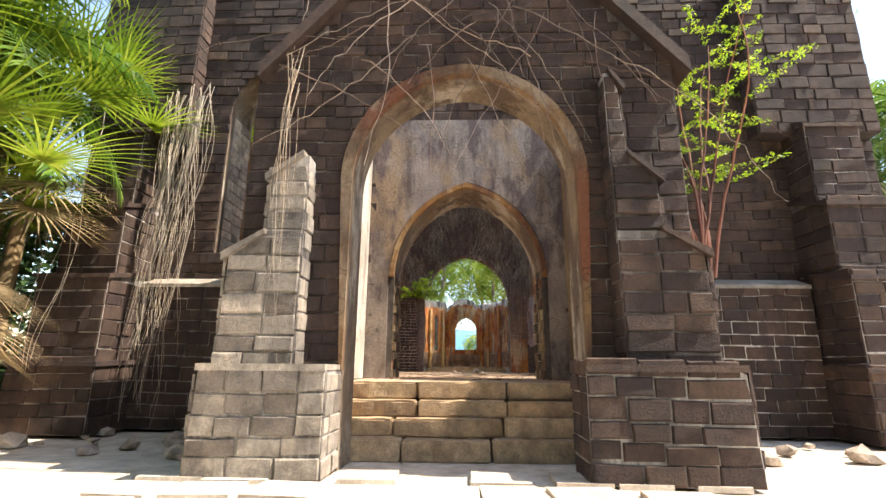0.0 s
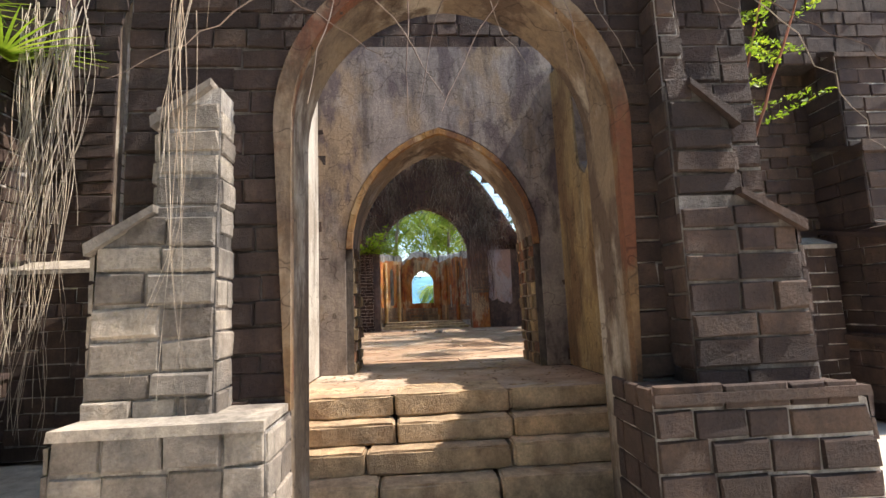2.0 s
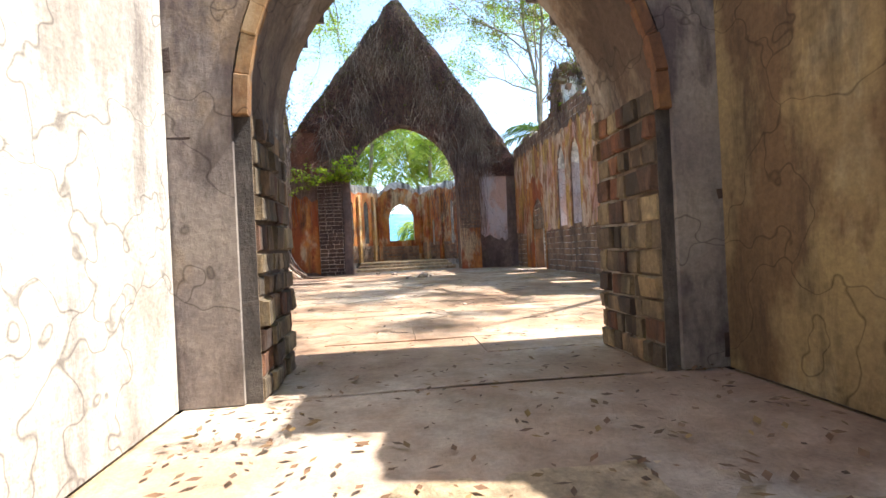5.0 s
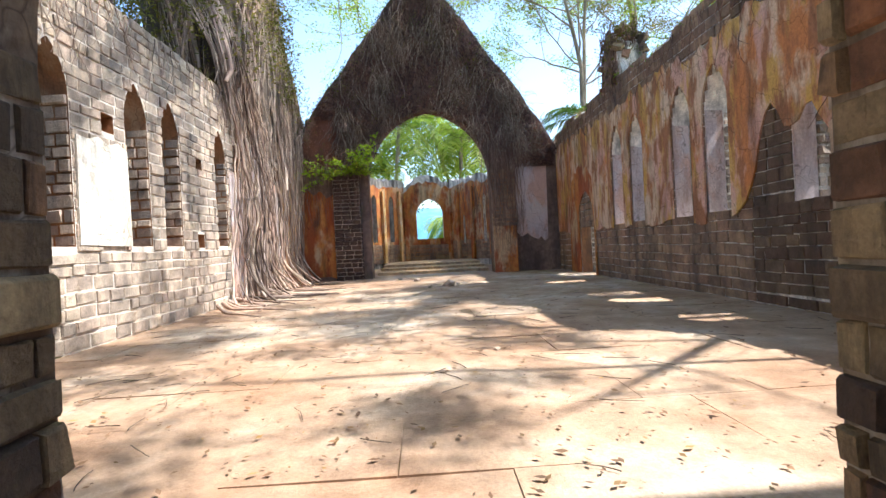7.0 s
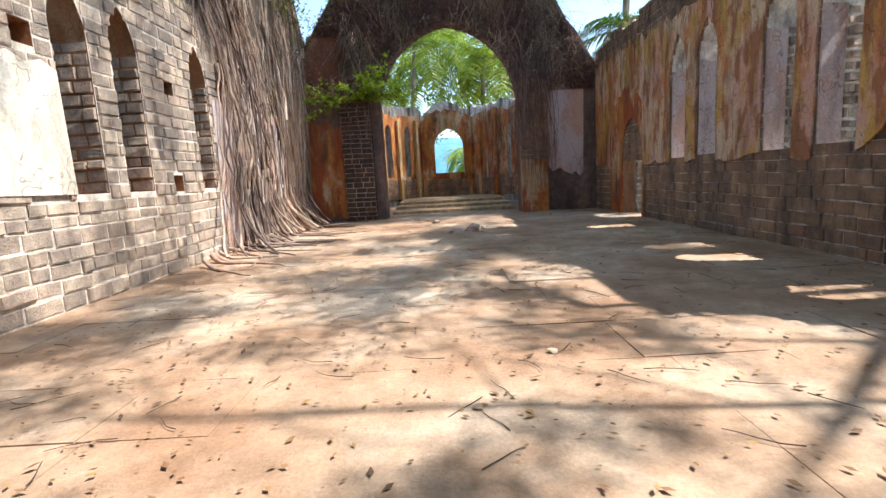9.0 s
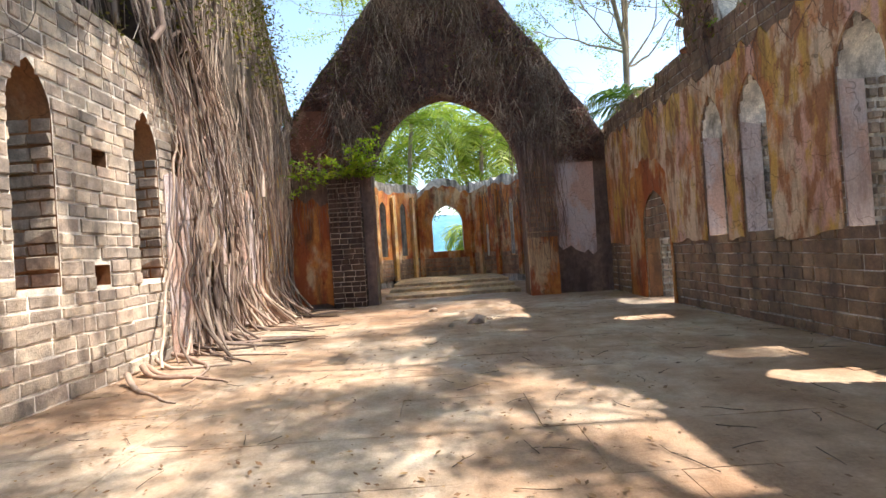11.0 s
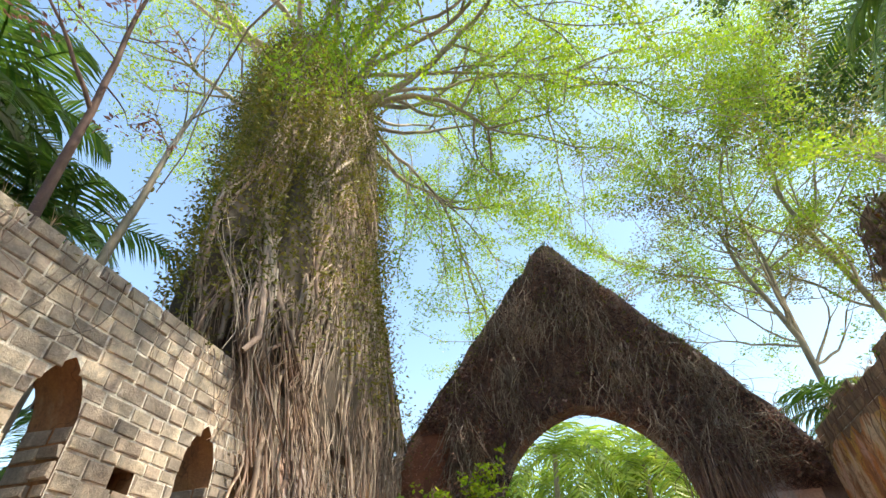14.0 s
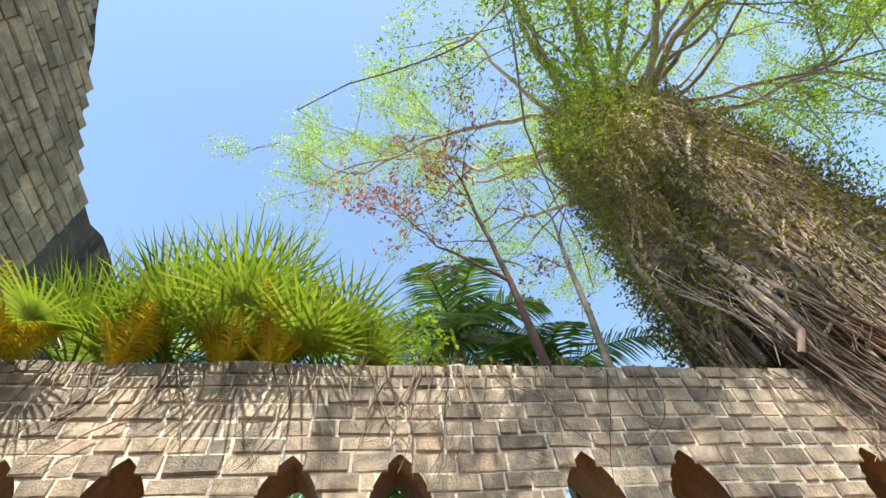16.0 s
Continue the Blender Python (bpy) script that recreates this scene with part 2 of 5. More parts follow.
def slab(name, mf, outline, holes, depth, mat, parent=None, label="", w0=0.0, edge_mat=None):
    """A flat body with openings cut right through; its face lies at w0 and it goes depth inwards."""
    cu = bpy.data.curves.new(name, "CURVE")
    cu.dimensions, cu.fill_mode, cu.extrude = "2D", "BOTH", depth / 2
    for ring in [outline] + holes:
        sp = cu.splines.new("POLY")
        sp.points.add(len(ring) - 1)
        for p, (u, v) in zip(sp.points, ring):
            p.co = (u, v, 0, 1)
        sp.use_cyclic_u = True
    tmp = bpy.data.objects.new("tmp", cu)
    scene.collection.objects.link(tmp)
    me = bpy.data.meshes.new_from_object(tmp.evaluated_get(bpy.context.evaluated_depsgraph_get()))
    bpy.data.objects.remove(tmp)
    flip = Matrix(((1, 0, 0, 0), (0, 0, 1, w0 - depth / 2), (0, 1, 0, 0), (0, 0, 0, 1)))
    me.transform(mf @ flip)
    bm = bmesh.new()
    bm.from_mesh(me)
    bmesh.ops.remove_doubles(bm, verts=bm.verts, dist=0.0005)
    bmesh.ops.recalc_face_normals(bm, faces=bm.faces)
    bm.to_mesh(me)
    bm.free()
    me.shade_flat()
    me.materials.clear()
    me.materials.append(mat)
    if edge_mat:
        me.materials.append(edge_mat)
        out = (mf.to_3x3() @ Vector((0, 1, 0)))
        for f in me.polygons:
            f.material_index = 1 if abs(f.normal.dot(out)) < 0.5 else 0
    me.name = name
    ob = new(name, me)
    ob.parent = parent
    if label:
        ob["label"] = label
    return ob


def rough_line(u0, u1, height, step, amp, rnd):
    """A broken top edge from u0 to u1; height(u) is its mean."""
    n = max(2, int(abs(u1 - u0) / step))
    return [(u0 + (u1 - u0) * i / n, height(u0 + (u1 - u0) * i / n) + rnd.uniform(-amp, amp)) for i in range(n + 1)]


def stone_shape(seed):
    """A unit stone: worn front, x -.5 to .5 along, y 0 to 1 outwards, z -.5 to .5 up."""
    r = random.Random(seed)
    j = lambda s: r.uniform(-s, s)
    back = [(-0.5, 0, -0.5), (0.5, 0, -0.5), (0.5, 0, 0.5), (-0.5, 0, 0.5)]
    corners = ((-1, -1), (1, -1), (1, 1), (-1, 1))
    rim = [(x * 0.49 + j(.03), 0.7 + j(.15), z * 0.475 + j(.06)) for x, z in corners]
    face = [(x * 0.462 + j(.03), 1 + j(.22), z * 0.425 + j(.05)) for x, z in corners]
    faces = [(0, 1, 5, 4), (1, 2, 6, 5), (2, 3, 7, 6), (3, 0, 4, 7), (4, 5, 9, 8), (5, 6, 10, 9), (6, 7, 11, 10), (7, 4, 8, 11), (8, 9, 10, 11)]
    return np.array(back + rim + face), faces


STONES = [stone_shape(i) for i in range(12)]
STONE_MESHES = {}


def stone_mesh(i, mat):
    if (i, mat.name) not in STONE_MESHES:
        me = bpy.data.meshes.new("stone")
        me.from_pydata(STONES[i][0].tolist(), [], STONES[i][1])
        me.materials.append(mat)
        STONE_MESHES[(i, mat.name)] = me
    return STONE_MESHES[(i, mat.name)]


PIECES = []  # single stones, made at the end of the file


def spans(v, u0, u1, holes):
    out = [(u0, u1)]
    for o in holes:
        h = arch_half(o, v)
        if h <= 0:
            continue
        a, b = o["u"] - h, o["u"] + h
        out = [q for s in out for q in ((s[0], min(s[1], a)), (max(s[0], b), s[1])) if q[1] - q[0] > 0.05]
    return out


def masonry(parent, mf, u0, u1, v0, top_of, holes, mat, rnd, course=0.19, length=(0.25, 0.5), proud=(0.008, 0.03), gap=0.012, single=None, skip=None, w0=0.0, limits=None):
    """Courses of stones on a wall face, stopping at its openings and its broken top."""
    verts, faces, v, wave_seed = [], [], v0, rnd.uniform(0, 50)
    while v < v0 + 20:
        c = course * rnd.uniform(0.8, 1.2)
        vm = v + c / 2
        lo, hi = limits(vm) if limits else (u0, u1)
        if hi - lo < 0.1:
            break
        made = False
        for a, b in spans(vm, lo, hi, holes):
            u = a
            while u < b - 0.03:
                w = rnd.uniform(*length)
                if b - (u + w) < length[0] * 0.6:
                    w = b - u
                um = u + w / 2
                if vm <= top_of(um) + 0.06:
                    made = True
                    if not (skip and skip(um, vm)):
                        i, d = rnd.randrange(12), rnd.uniform(*proud)
                        wave = 0.22 * course * noise.noise(Vector((um * 0.9, vm * 0.8, wave_seed)))
                        m = mf @ Matrix.Translation((um, w0 - 0.004, vm + (wave if v > v0 + 0.01 else 0))) @ Matrix.Rotation(rnd.uniform(-.022, .022), 4, "Y") @ Matrix.Diagonal((w - gap, d + 0.004, c - gap, 1))
                        if single and single(um, vm):
                            PIECES.append((parent, i, mat, m))
                        else:
                            q = STONES[i][0] @ np.array(m.to_3x3()).T + np.array(m.translation)
                            k = len(verts)
                            verts.extend(q.tolist())
                            faces.extend([tuple(x + k for x in f) for f in STONES[i][1]])
                u += w
        v += c
        if not made and v > v0 + 0.6:
            break
    if verts:
        ob = mesh_object("masonry", verts, faces, mat, parent)
        ob["kind"] = "stuff"


def box_bm(verts_faces, x0, x1, y0, y1, z0, z1):
    verts, faces = verts_faces
    k = len(verts)
    verts += [(x, y, z) for z in (z0, z1) for x, y in ((x0, y0), (x1, y0), (x1, y1), (x0, y1))]
    faces += [tuple(k + i for i in f) for f in ((3, 2, 1, 0), (4, 5, 6, 7), (0, 1, 5, 4), (1, 2, 6, 5), (2, 3, 7, 6), (3, 0, 4, 7))]


def box(name, x0, x1, y0, y1, z0, z1, mat, parent=None, label=""):
    vf = ([], [])
    box_bm(vf, x0, x1, y0, y1, z0, z1)
    return mesh_object(name, *vf, mat, parent, label)


def worn_box(name, x0, x1, y0, y1, z0, z1, mat, parent=None, rnd=random, bevel=0.03, rough=0.012, label=""):
    """A block with rounded, chipped edges."""
    bm = bmesh.new()
    bmesh.ops.create_cube(bm, size=1)
    for v in bm.verts:
        v.co = ((x0 + x1) / 2 + v.co.x * (x1 - x0), (y0 + y1) / 2 + v.co.y * (y1 - y0), (z0 + z1) / 2 + v.co.z * (z1 - z0))
    bmesh.ops.bevel(bm, geom=bm.edges[:], offset=bevel, segments=2, affect="EDGES")
    long = [e for e in bm.edges if e.calc_length() > 0.25]
    bmesh.ops.subdivide_edges(bm, edges=long, cuts=5, use_grid_fill=True)
    for v in bm.verts:
        v.co += Vector((rnd.uniform(-rough, rough), rnd.uniform(-rough, rough), rnd.uniform(-rough, rough)))
    me = bpy.data.meshes.new(name)
    bm.to_mesh(me)
    bm.free()
    me.materials.append(mat)
    ob = new(name, me)
    ob.parent = parent
    if label:
        ob["label"] = label
    return ob


# ---- ground ----
FLOOR = 0.82
m_g, n_g, l_g, b_g = material("pale_sandy_ground")
vec = world_coords(n_g, l_g, (1, 1, 1))
big, mid, fine = noise_of(n_g, l_g, vec, 0.5, 6), noise_of(n_g, l_g, vec, 4, 6, 0.7), noise_of(n_g, l_g, vec, 45, 5, 0.7)
col = ramp_of(n_g, l_g, big, [(0.35, (0.55, 0.47, 0.38)), (0.65, (0.76, 0.70, 0.61))])
col = mix_of(n_g, l_g, 0.6, col, ramp_of(n_g, l_g, mid, [(0.3, (0.55, 0.5, 0.45)), (0.7, (1.25, 1.22, 1.2))]), "MULTIPLY")
col = mix_of(n_g, l_g, 0.5, col, ramp_of(n_g, l_g, fine, [(0.3, (0.6, 0.6, 0.6)), (0.7, (1.2, 1.2, 1.2))]), "MULTIPLY")
l_g.new(col, b_g.inputs["Base Color"])
b_g.inputs["Roughness"].default_value = 0.95
bump_to(n_g, l_g, b_g, math_of(n_g, l_g, "ADD", mid, fine), 0.6, 0.03)
GROUND = m_g

m_f, n_f, l_f, b_f = material("dusty_worn_paving")
vec = world_coords(n_f, l_f, (1, 1, 1))
big, mid, fine = noise_of(n_f, l_f, vec, 0.55, 7, 0.65), noise_of(n_f, l_f, vec, 3.2, 7, 0.7), noise_of(n_f, l_f, vec, 40, 5, 0.7)
col = ramp_of(n_f, l_f, big, [(0.36, (0.33, 0.20, 0.125)), (0.5, (0.43, 0.30, 0.21)), (0.66, (0.56, 0.47, 0.38))])
col = mix_of(n_f, l_f, 0.65, col, ramp_of(n_f, l_f, mid, [(0.3, (0.5, 0.46, 0.42)), (0.68, (1.25, 1.22, 1.2))]), "MULTIPLY")
col = mix_of(n_f, l_f, 0.5, col, ramp_of(n_f, l_f, fine, [(0.3, (0.6, 0.6, 0.6)), (0.7, (1.2, 1.2, 1.2))]), "MULTIPLY")
l_f.new(col, b_f.inputs["Base Color"])
b_f.inputs["Roughness"].default_value = 0.9
bump_to(n_f, l_f, b_f, math_of(n_f, l_f, "ADD", mid, fine), 0.5, 0.02)
PAVING = m_f

rnd = random.Random(3)


def patch_grid(name, x0, x1, y0, y1, nx, ny, height, mat, label, category):
    vs = [(x0 + (x1 - x0) * i / nx, y0 + (y1 - y0) * j / ny, 0) for j in range(ny + 1) for i in range(nx + 1)]
    vs = [(x, y, height(x, y)) for x, y, _ in vs]
    fs = [(j * (nx + 1) + i, j * (nx + 1) + i + 1, (j + 1) * (nx + 1) + i + 1, (j + 1) * (nx + 1) + i) for j in range(ny) for i in range(nx)]
    return tagged(mesh_object(name, vs, fs, mat, smooth=True), label, category, kind="structure")


def ground_height(x, y):
    near = max(0.0, 1 - math.hypot(x - 0.6, y - 5) / 30)
    under = -12.5 < x < 14 and 8.9 < y < 45
    return -0.02 + near * 0.05 * noise.noise(Vector((x * 0.5, y * 0.5, 0))) if not under else -0.05


def sheet_lines(lo, hi, far):
    return [-far, -far / 3, -160, -80, -40] + [lo + i * 0.6 for i in range(int((hi - lo) / 0.6) + 1)] + [60, 110, 200, far / 3, far]


xs, ys = sheet_lines(-20, 22, 2500), sheet_lines(-14, 46, 2500)
vs = [(x, y, ground_height(x, y)) for y in ys for x in xs]
fs = [(j * len(xs) + i, j * len(xs) + i + 1, (j + 1) * len(xs) + i + 1, (j + 1) * len(xs) + i) for j in range(len(ys) - 1) for i in range(len(xs) - 1)]
tagged(mesh_object("ground", vs, fs, GROUND, smooth=True), "pale sandy ground with dust and grit around the ruin", "ground", kind="structure")

# the sea, and an added hill with painted haze, beyond the chancel
m_s, n_s, l_s, b_s = material("blue_sea")
sea_col = ramp_of(n_s, l_s, noise_of(n_s, l_s, world_coords(n_s, l_s, (1, 0.2, 1)), 0.08, 4), [(0.3, (0.05, 0.20, 0.27)), (0.7, (0.09, 0.30, 0.36))])
l_s.new(sea_col, b_s.inputs["Base Color"])
b_s.inputs["Roughness"].default_value = 0.25
tagged(mesh_object("water", [(-2400, 95, 0.3), (2400, 95, 0.3), (2400, 2400, 0.3), (-2400, 2400, 0.3)], [(0, 1, 2, 3)], m_s), "blue sea beyond the trees behind the chancel", "sea", kind="structure")
m_h, n_h, l_h, b_h = material("haze_blue_hill")
hill_col = ramp_of(n_h, l_h, noise_of(n_h, l_h, world_coords(n_h, l_h, (1, 1, 1.6)), 0.035, 6, 0.7), [(0.3, (0.05, 0.16, 0.22)), (0.7, (0.14, 0.32, 0.44))])
l_h.new(hill_col, b_h.inputs["Base Color"])
b_h.inputs["Roughness"].default_value = 1.0
hv, hf = [], []
for i in range(61):
    x = -600 + 20 * i
    h = 62 + 20 * noise.noise(Vector((x * 0.006, 2, 0))) + 6 * noise.noise(Vector((x * 0.05, 9, 0)))
    hv += [(x, 700, 0.2), (x, 730, h * 0.6), (x, 790, h), (x, 1000, 0.2)]
for i in range(60):
    hf += [(4 * i + k, 4 * i + 4 + k, 4 * i + 5 + k, 4 * i + 1 + k) for k in range(3)]
tagged(mesh_object("backdrop", hv, hf, m_h, smooth=True), "added hill with haze blue in its colour, filling the chancel window", "headland", kind="structure")

# nave floor: a raised platform with an uneven dusty top
nave_floor = patch_grid("floor", -4.5, 6.1, 11.72, 47, 53, 176, lambda x, y: FLOOR + 0.02 * noise.noise(Vector((x * 0.7, y * 0.7, 3))) * (1 if y > 12.7 else 0.4) - 0.006, PAVING, "dusty worn stone paving of the roofless nave", "floor")
box("platform", -4.5, 6.1, 11.72, 47, -0.3, FLOOR - 0.06, STEP, nave_floor)
patch_grid("floor_porch", -1.15, 2.3, 9.9, 11.74, 17, 10, lambda x, y: FLOOR - 0.012 + 0.008 * noise.noise(Vector((x, y, 3))), PAVING, "worn stone landing inside the porch", "floor")

# ---- west front ----
WY0, WY1 = 11.7, 12.6
CX = 0.6
west = thing("wall_west", "dark basalt west wall with pointed doorway and lancets", "wall", kind="structure")
DOOR = opening(CX, 1.3, 0.0, 2.55, 1.68)
LANCET_L = opening(-3.45, 0.56, 3.0, 5.8, 1.0)


def west_top(x):
    return max(8.6, 6.7 + max(0.0, 6.1 - abs(x - CX) * 1.05))


r = random.Random(11)
outline = [(-6.7, -0.2), (8.0, -0.2)] + rough_line(8.0, -6.7, west_top, 0.35, 0.12, r)
cut = [arch_ring(o) for o in (dict(DOOR, sill=-0.1), LANCET_L)]
front = frame_of((0, WY0, 0), (1, 0, 0), (0, -1, 0))
slab("core", front, outline, cut, WY1 - WY0, MORTAR_DARK, west, edge_mat=PLASTER_BROWN)
porch_skip = lambda u, v: -1.25 < u < 2.4 and v < 5.6
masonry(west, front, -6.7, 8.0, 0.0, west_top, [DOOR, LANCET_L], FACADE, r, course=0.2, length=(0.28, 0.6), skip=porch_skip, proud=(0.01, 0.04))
# pale masonry on the splay of the north lancet, its paleness replacing sunlight
splay = frame_of((-4.01, WY0 + 0.16, 0), (0, 1, 0), (1, 0, 0))
masonry(west, splay, 0, 0.74, 3.0, lambda u: 5.8, [], NAVE, r, course=0.18, length=(0.2, 0.4))
inside = frame_of((0, WY1, 0), (1, 0, 0), (0, 1, 0))
masonry(west, inside, -3.95, 5.55, FLOOR, west_top, [DOOR, LANCET_L], NAVE, r, course=0.2, length=(0.28, 0.55))
# grey plaster on the porch's back wall, and the stone ring round the doorway
slab("plaster", front, [(-1.2, FLOOR)] + arch_ring(dict(DOOR, sill=FLOOR), 0.1) + [(2.35, FLOOR), (2.35, 5.6), (-1.2, 5.6)], [], 0.04, PLASTER_PORCH, west, "grey mould-stained plaster, darkened to carry the porch's shade", w0=0.035)


def arch_stones(parent, mf, o, w_in, w_out, ring, mat, rnd, count, name="voussoir"):
    """Wedge stones round an arch, from w_in to w_out."""
    zs = [i / count for i in range(count + 1)]
    for side in (-1, 1):
        pts = []
        for s in zs:
            z = o["spring"] + o["rise"] * math.sin(s * math.pi / 2)
            h = arch_half(o, z)
            big_o = dict(o, a=o["a"] + ring, rise=o["rise"] + ring)
            zb = o["spring"] + (o["rise"] + ring) * math.sin(s * math.pi / 2)
            pts.append(((o["u"] + side * h, z), (o["u"] + side * arch_half(big_o, zb), zb)))
        for (a, b), (c, d) in zip(pts, pts[1:]):
            k = rnd.uniform(-0.012, 0.02)
            mid = ((a[0] + b[0] + c[0] + d[0]) / 4, (a[1] + b[1] + c[1] + d[1]) / 4)
            f = 0.93
            q = [(mid[0] + (p[0] - mid[0]) * f, mid[1] + (p[1] - mid[1]) * f) for p in (a, c, d, b)]
            vs = [mf @ Vector((p[0], w_in, p[1])) for p in (a, c, d, b)] + [mf @ Vector((p[0], w_out + k - 0.012, p[1])) for p in (a, c, d, b)] + [mf @ Vector((p[0], w_out + k, p[1])) for p in q]
            fs = [(0, 1, 5, 4), (1, 2, 6, 5), (2, 3, 7, 6), (3, 0, 4, 7), (4, 5, 9, 8), (5, 6, 10, 9), (6, 7, 11, 10), (7, 4, 8, 11), (8, 9, 10, 11)]
            mesh_object(name, vs, fs, mat, parent)


arch_stones(west, front, DOOR, -0.02, 0.045, 0.09, PLASTER_OCHRE, r, 11)


# door jambs: rough stones with bits of red brick
def jamb(parent, x, out, o, y0, y1, mat, rnd, z0, z1, **kw):
    length = y1 - y0
    mf = frame_of((x, y0, 0), (0, 1, 0), (out, 0, 0))
    masonry(parent, mf, 0, length, z0, lambda u: z1, [], mat, rnd, **kw)


for x, out in ((CX - 1.3, 1), (CX + 1.3, -1)):
    jamb(west, x, out, DOOR, WY0, WY1, JAMB, r, FLOOR, 2.6, course=0.16, length=(0.1, 0.27), proud=(0.005, 0.05), gap=0.017, single=lambda u, v: True)

# ---- porch ----
porch = thing("porch", "roofless stone porch with round arch and mouldy plaster", "porch", kind="structure")
PY0, PY1 = 8.5, 9.1
ARCH = opening(CX - 0.09, 1.28, 0.0, 3.1, 1.34)
pf = frame_of((0, PY0, 0), (1, 0, 0), (0, -1, 0))
porch_top = lambda x: 7.3 - abs(x - CX) * 1.15
r = random.Random(12)
slab("front_wall", pf, [(-2.0, -0.2), (3.0, -0.2)] + rough_line(3.0, -2.0, porch_top, 0.3, 0.06, r), [arch_ring(dict(ARCH, sill=-0.1))], PY1 - PY0, MORTAR_DARK, porch, edge_mat=PLASTER_BROWN)
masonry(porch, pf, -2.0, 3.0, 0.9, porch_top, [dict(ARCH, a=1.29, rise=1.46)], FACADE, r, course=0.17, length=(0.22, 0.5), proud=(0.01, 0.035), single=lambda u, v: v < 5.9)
band = arch_ring(dict(ARCH, sill=0.96), 0.13, 22)
band[0], band[-1] = (band[0][0] + 0.1, 0.96), (band[-1][0] - 0.1, 0.96)
slab('arch_band', pf, band + arch_ring(dict(ARCH, sill=0.96), -0.004, 22)[::-1], [], 0.1, PLASTER_YELLOW, porch, 'rounded ochre arch band', w0=0.05)
for x in (-1.2, 2.35):
    out = 1 if x < 0 else -1
    xa, xb = (x - 0.6, x) if out > 0 else (x, x + 0.6)
    side = frame_of((x, PY1, 0), (0, 1, 0), (out, 0, 0))
    side_top = (lambda u: 5.6) if out > 0 else (lambda u: 3.45 + 0.35 * noise.noise(Vector((u * 3, 0, 0))) if u < 1.75 else 5.2)
    ragged = rough_line(WY0 - PY1 - 0.045, 0.004, side_top, 0.12, 0.05, r)
    slab("side_wall", side, [(0.004, -0.2), (WY0 - PY1 - 0.045, -0.2)] + ragged, [], 0.6, MORTAR_DARK, porch, edge_mat=EARTH)
    slab("plaster", side, [(0.006, FLOOR), (WY0 - PY1 - 0.05, FLOOR)] + [(u, v - 0.06) for u, v in ragged], [], 0.03, PLASTER_GREY if out > 0 else PLASTER_OLIVE, porch, w0=0.032)
    box("plinth_ledge", *((x + 0.002, x + 0.09) if out > 0 else (x - 0.09, x - 0.002)), PY1 + 0.006, WY0 - 0.05, 0.0, FLOOR - 0.02, STEP, porch)
    outer = frame_of((xa if out > 0 else xb, PY1, 0), (0, 1, 0), (-out, 0, 0))
    masonry(porch, outer, 0, WY0 - PY1, 0.0, side_top, [], FACADE, r, course=0.19, length=(0.25, 0.5))
# the outer leaf of the broken south side, seen where the inner leaf has fallen
outer_leaf = frame_of((2.66, PY1, 0), (0, 1, 0), (-1, 0, 0))
slab("outer_leaf", outer_leaf, [(0.01, 2.9), (WY0 - PY1 - 0.05, 2.9)] + rough_line(WY0 - PY1 - 0.05, 0.01, lambda u: (3.62 if u < 1.2 else 4.9) + 0.25 * noise.noise(Vector((u * 2, 5, 0))), 0.12, 0.06, r), [], 0.27, EARTH, porch, "rubble core of the broken wall")
masonry(porch, outer_leaf, 0.01, WY0 - PY1 - 0.05, 3.0, lambda u: 3.8, [], JAMB, r, course=0.13, length=(0.12, 0.28), proud=(0.01, 0.06), gap=0.03)
# raking coping of the porch gable
for s in (-1, 1):
    a, b = Vector((CX + s * 2.55, PY0 - 0.1, porch_top(CX + s * 2.55))), Vector((CX, PY0 - 0.1, porch_top(CX) + 0.02))
    vs = [p + Vector((0, dy, dz)) for p in (a, b) for dy, dz in ((-0.06, 0), (0.72, 0), (0.72, 0.2), (-0.06, 0.2))]
    mesh_object("coping", vs, [(0, 1, 2, 3), (7, 6, 5, 4), (0, 4, 5, 1), (1, 5, 6, 2), (2, 6, 7, 3), (3, 7, 4, 0)], FACADE, porch)

# steps: four courses of long worn slabs
steps = thing("steps", "worn sandstone steps up to the porch doorway", "steps", kind="structure")
r = random.Random(13)
for k in range(4):
    y0, z0 = 9.1 + 0.25 * k, 0.203 * k
    x = -1.12
    while x < 2.25:
        w = r.uniform(0.75, 1.4)
        x1 = 2.27 if 2.27 - (x + w) < 0.5 else x + w
        worn_box("step_stone", x + 0.011, x1 - 0.011, y0 + r.uniform(-.045, .03), 9.1 + 0.25 * (k + 1) + 0.42, z0 - 0.05 if k == 0 else z0 - 0.01, z0 + 0.203 + r.uniform(-.022, .006), STEP, steps, r, bevel=0.02, rough=0.007)
        x = x1


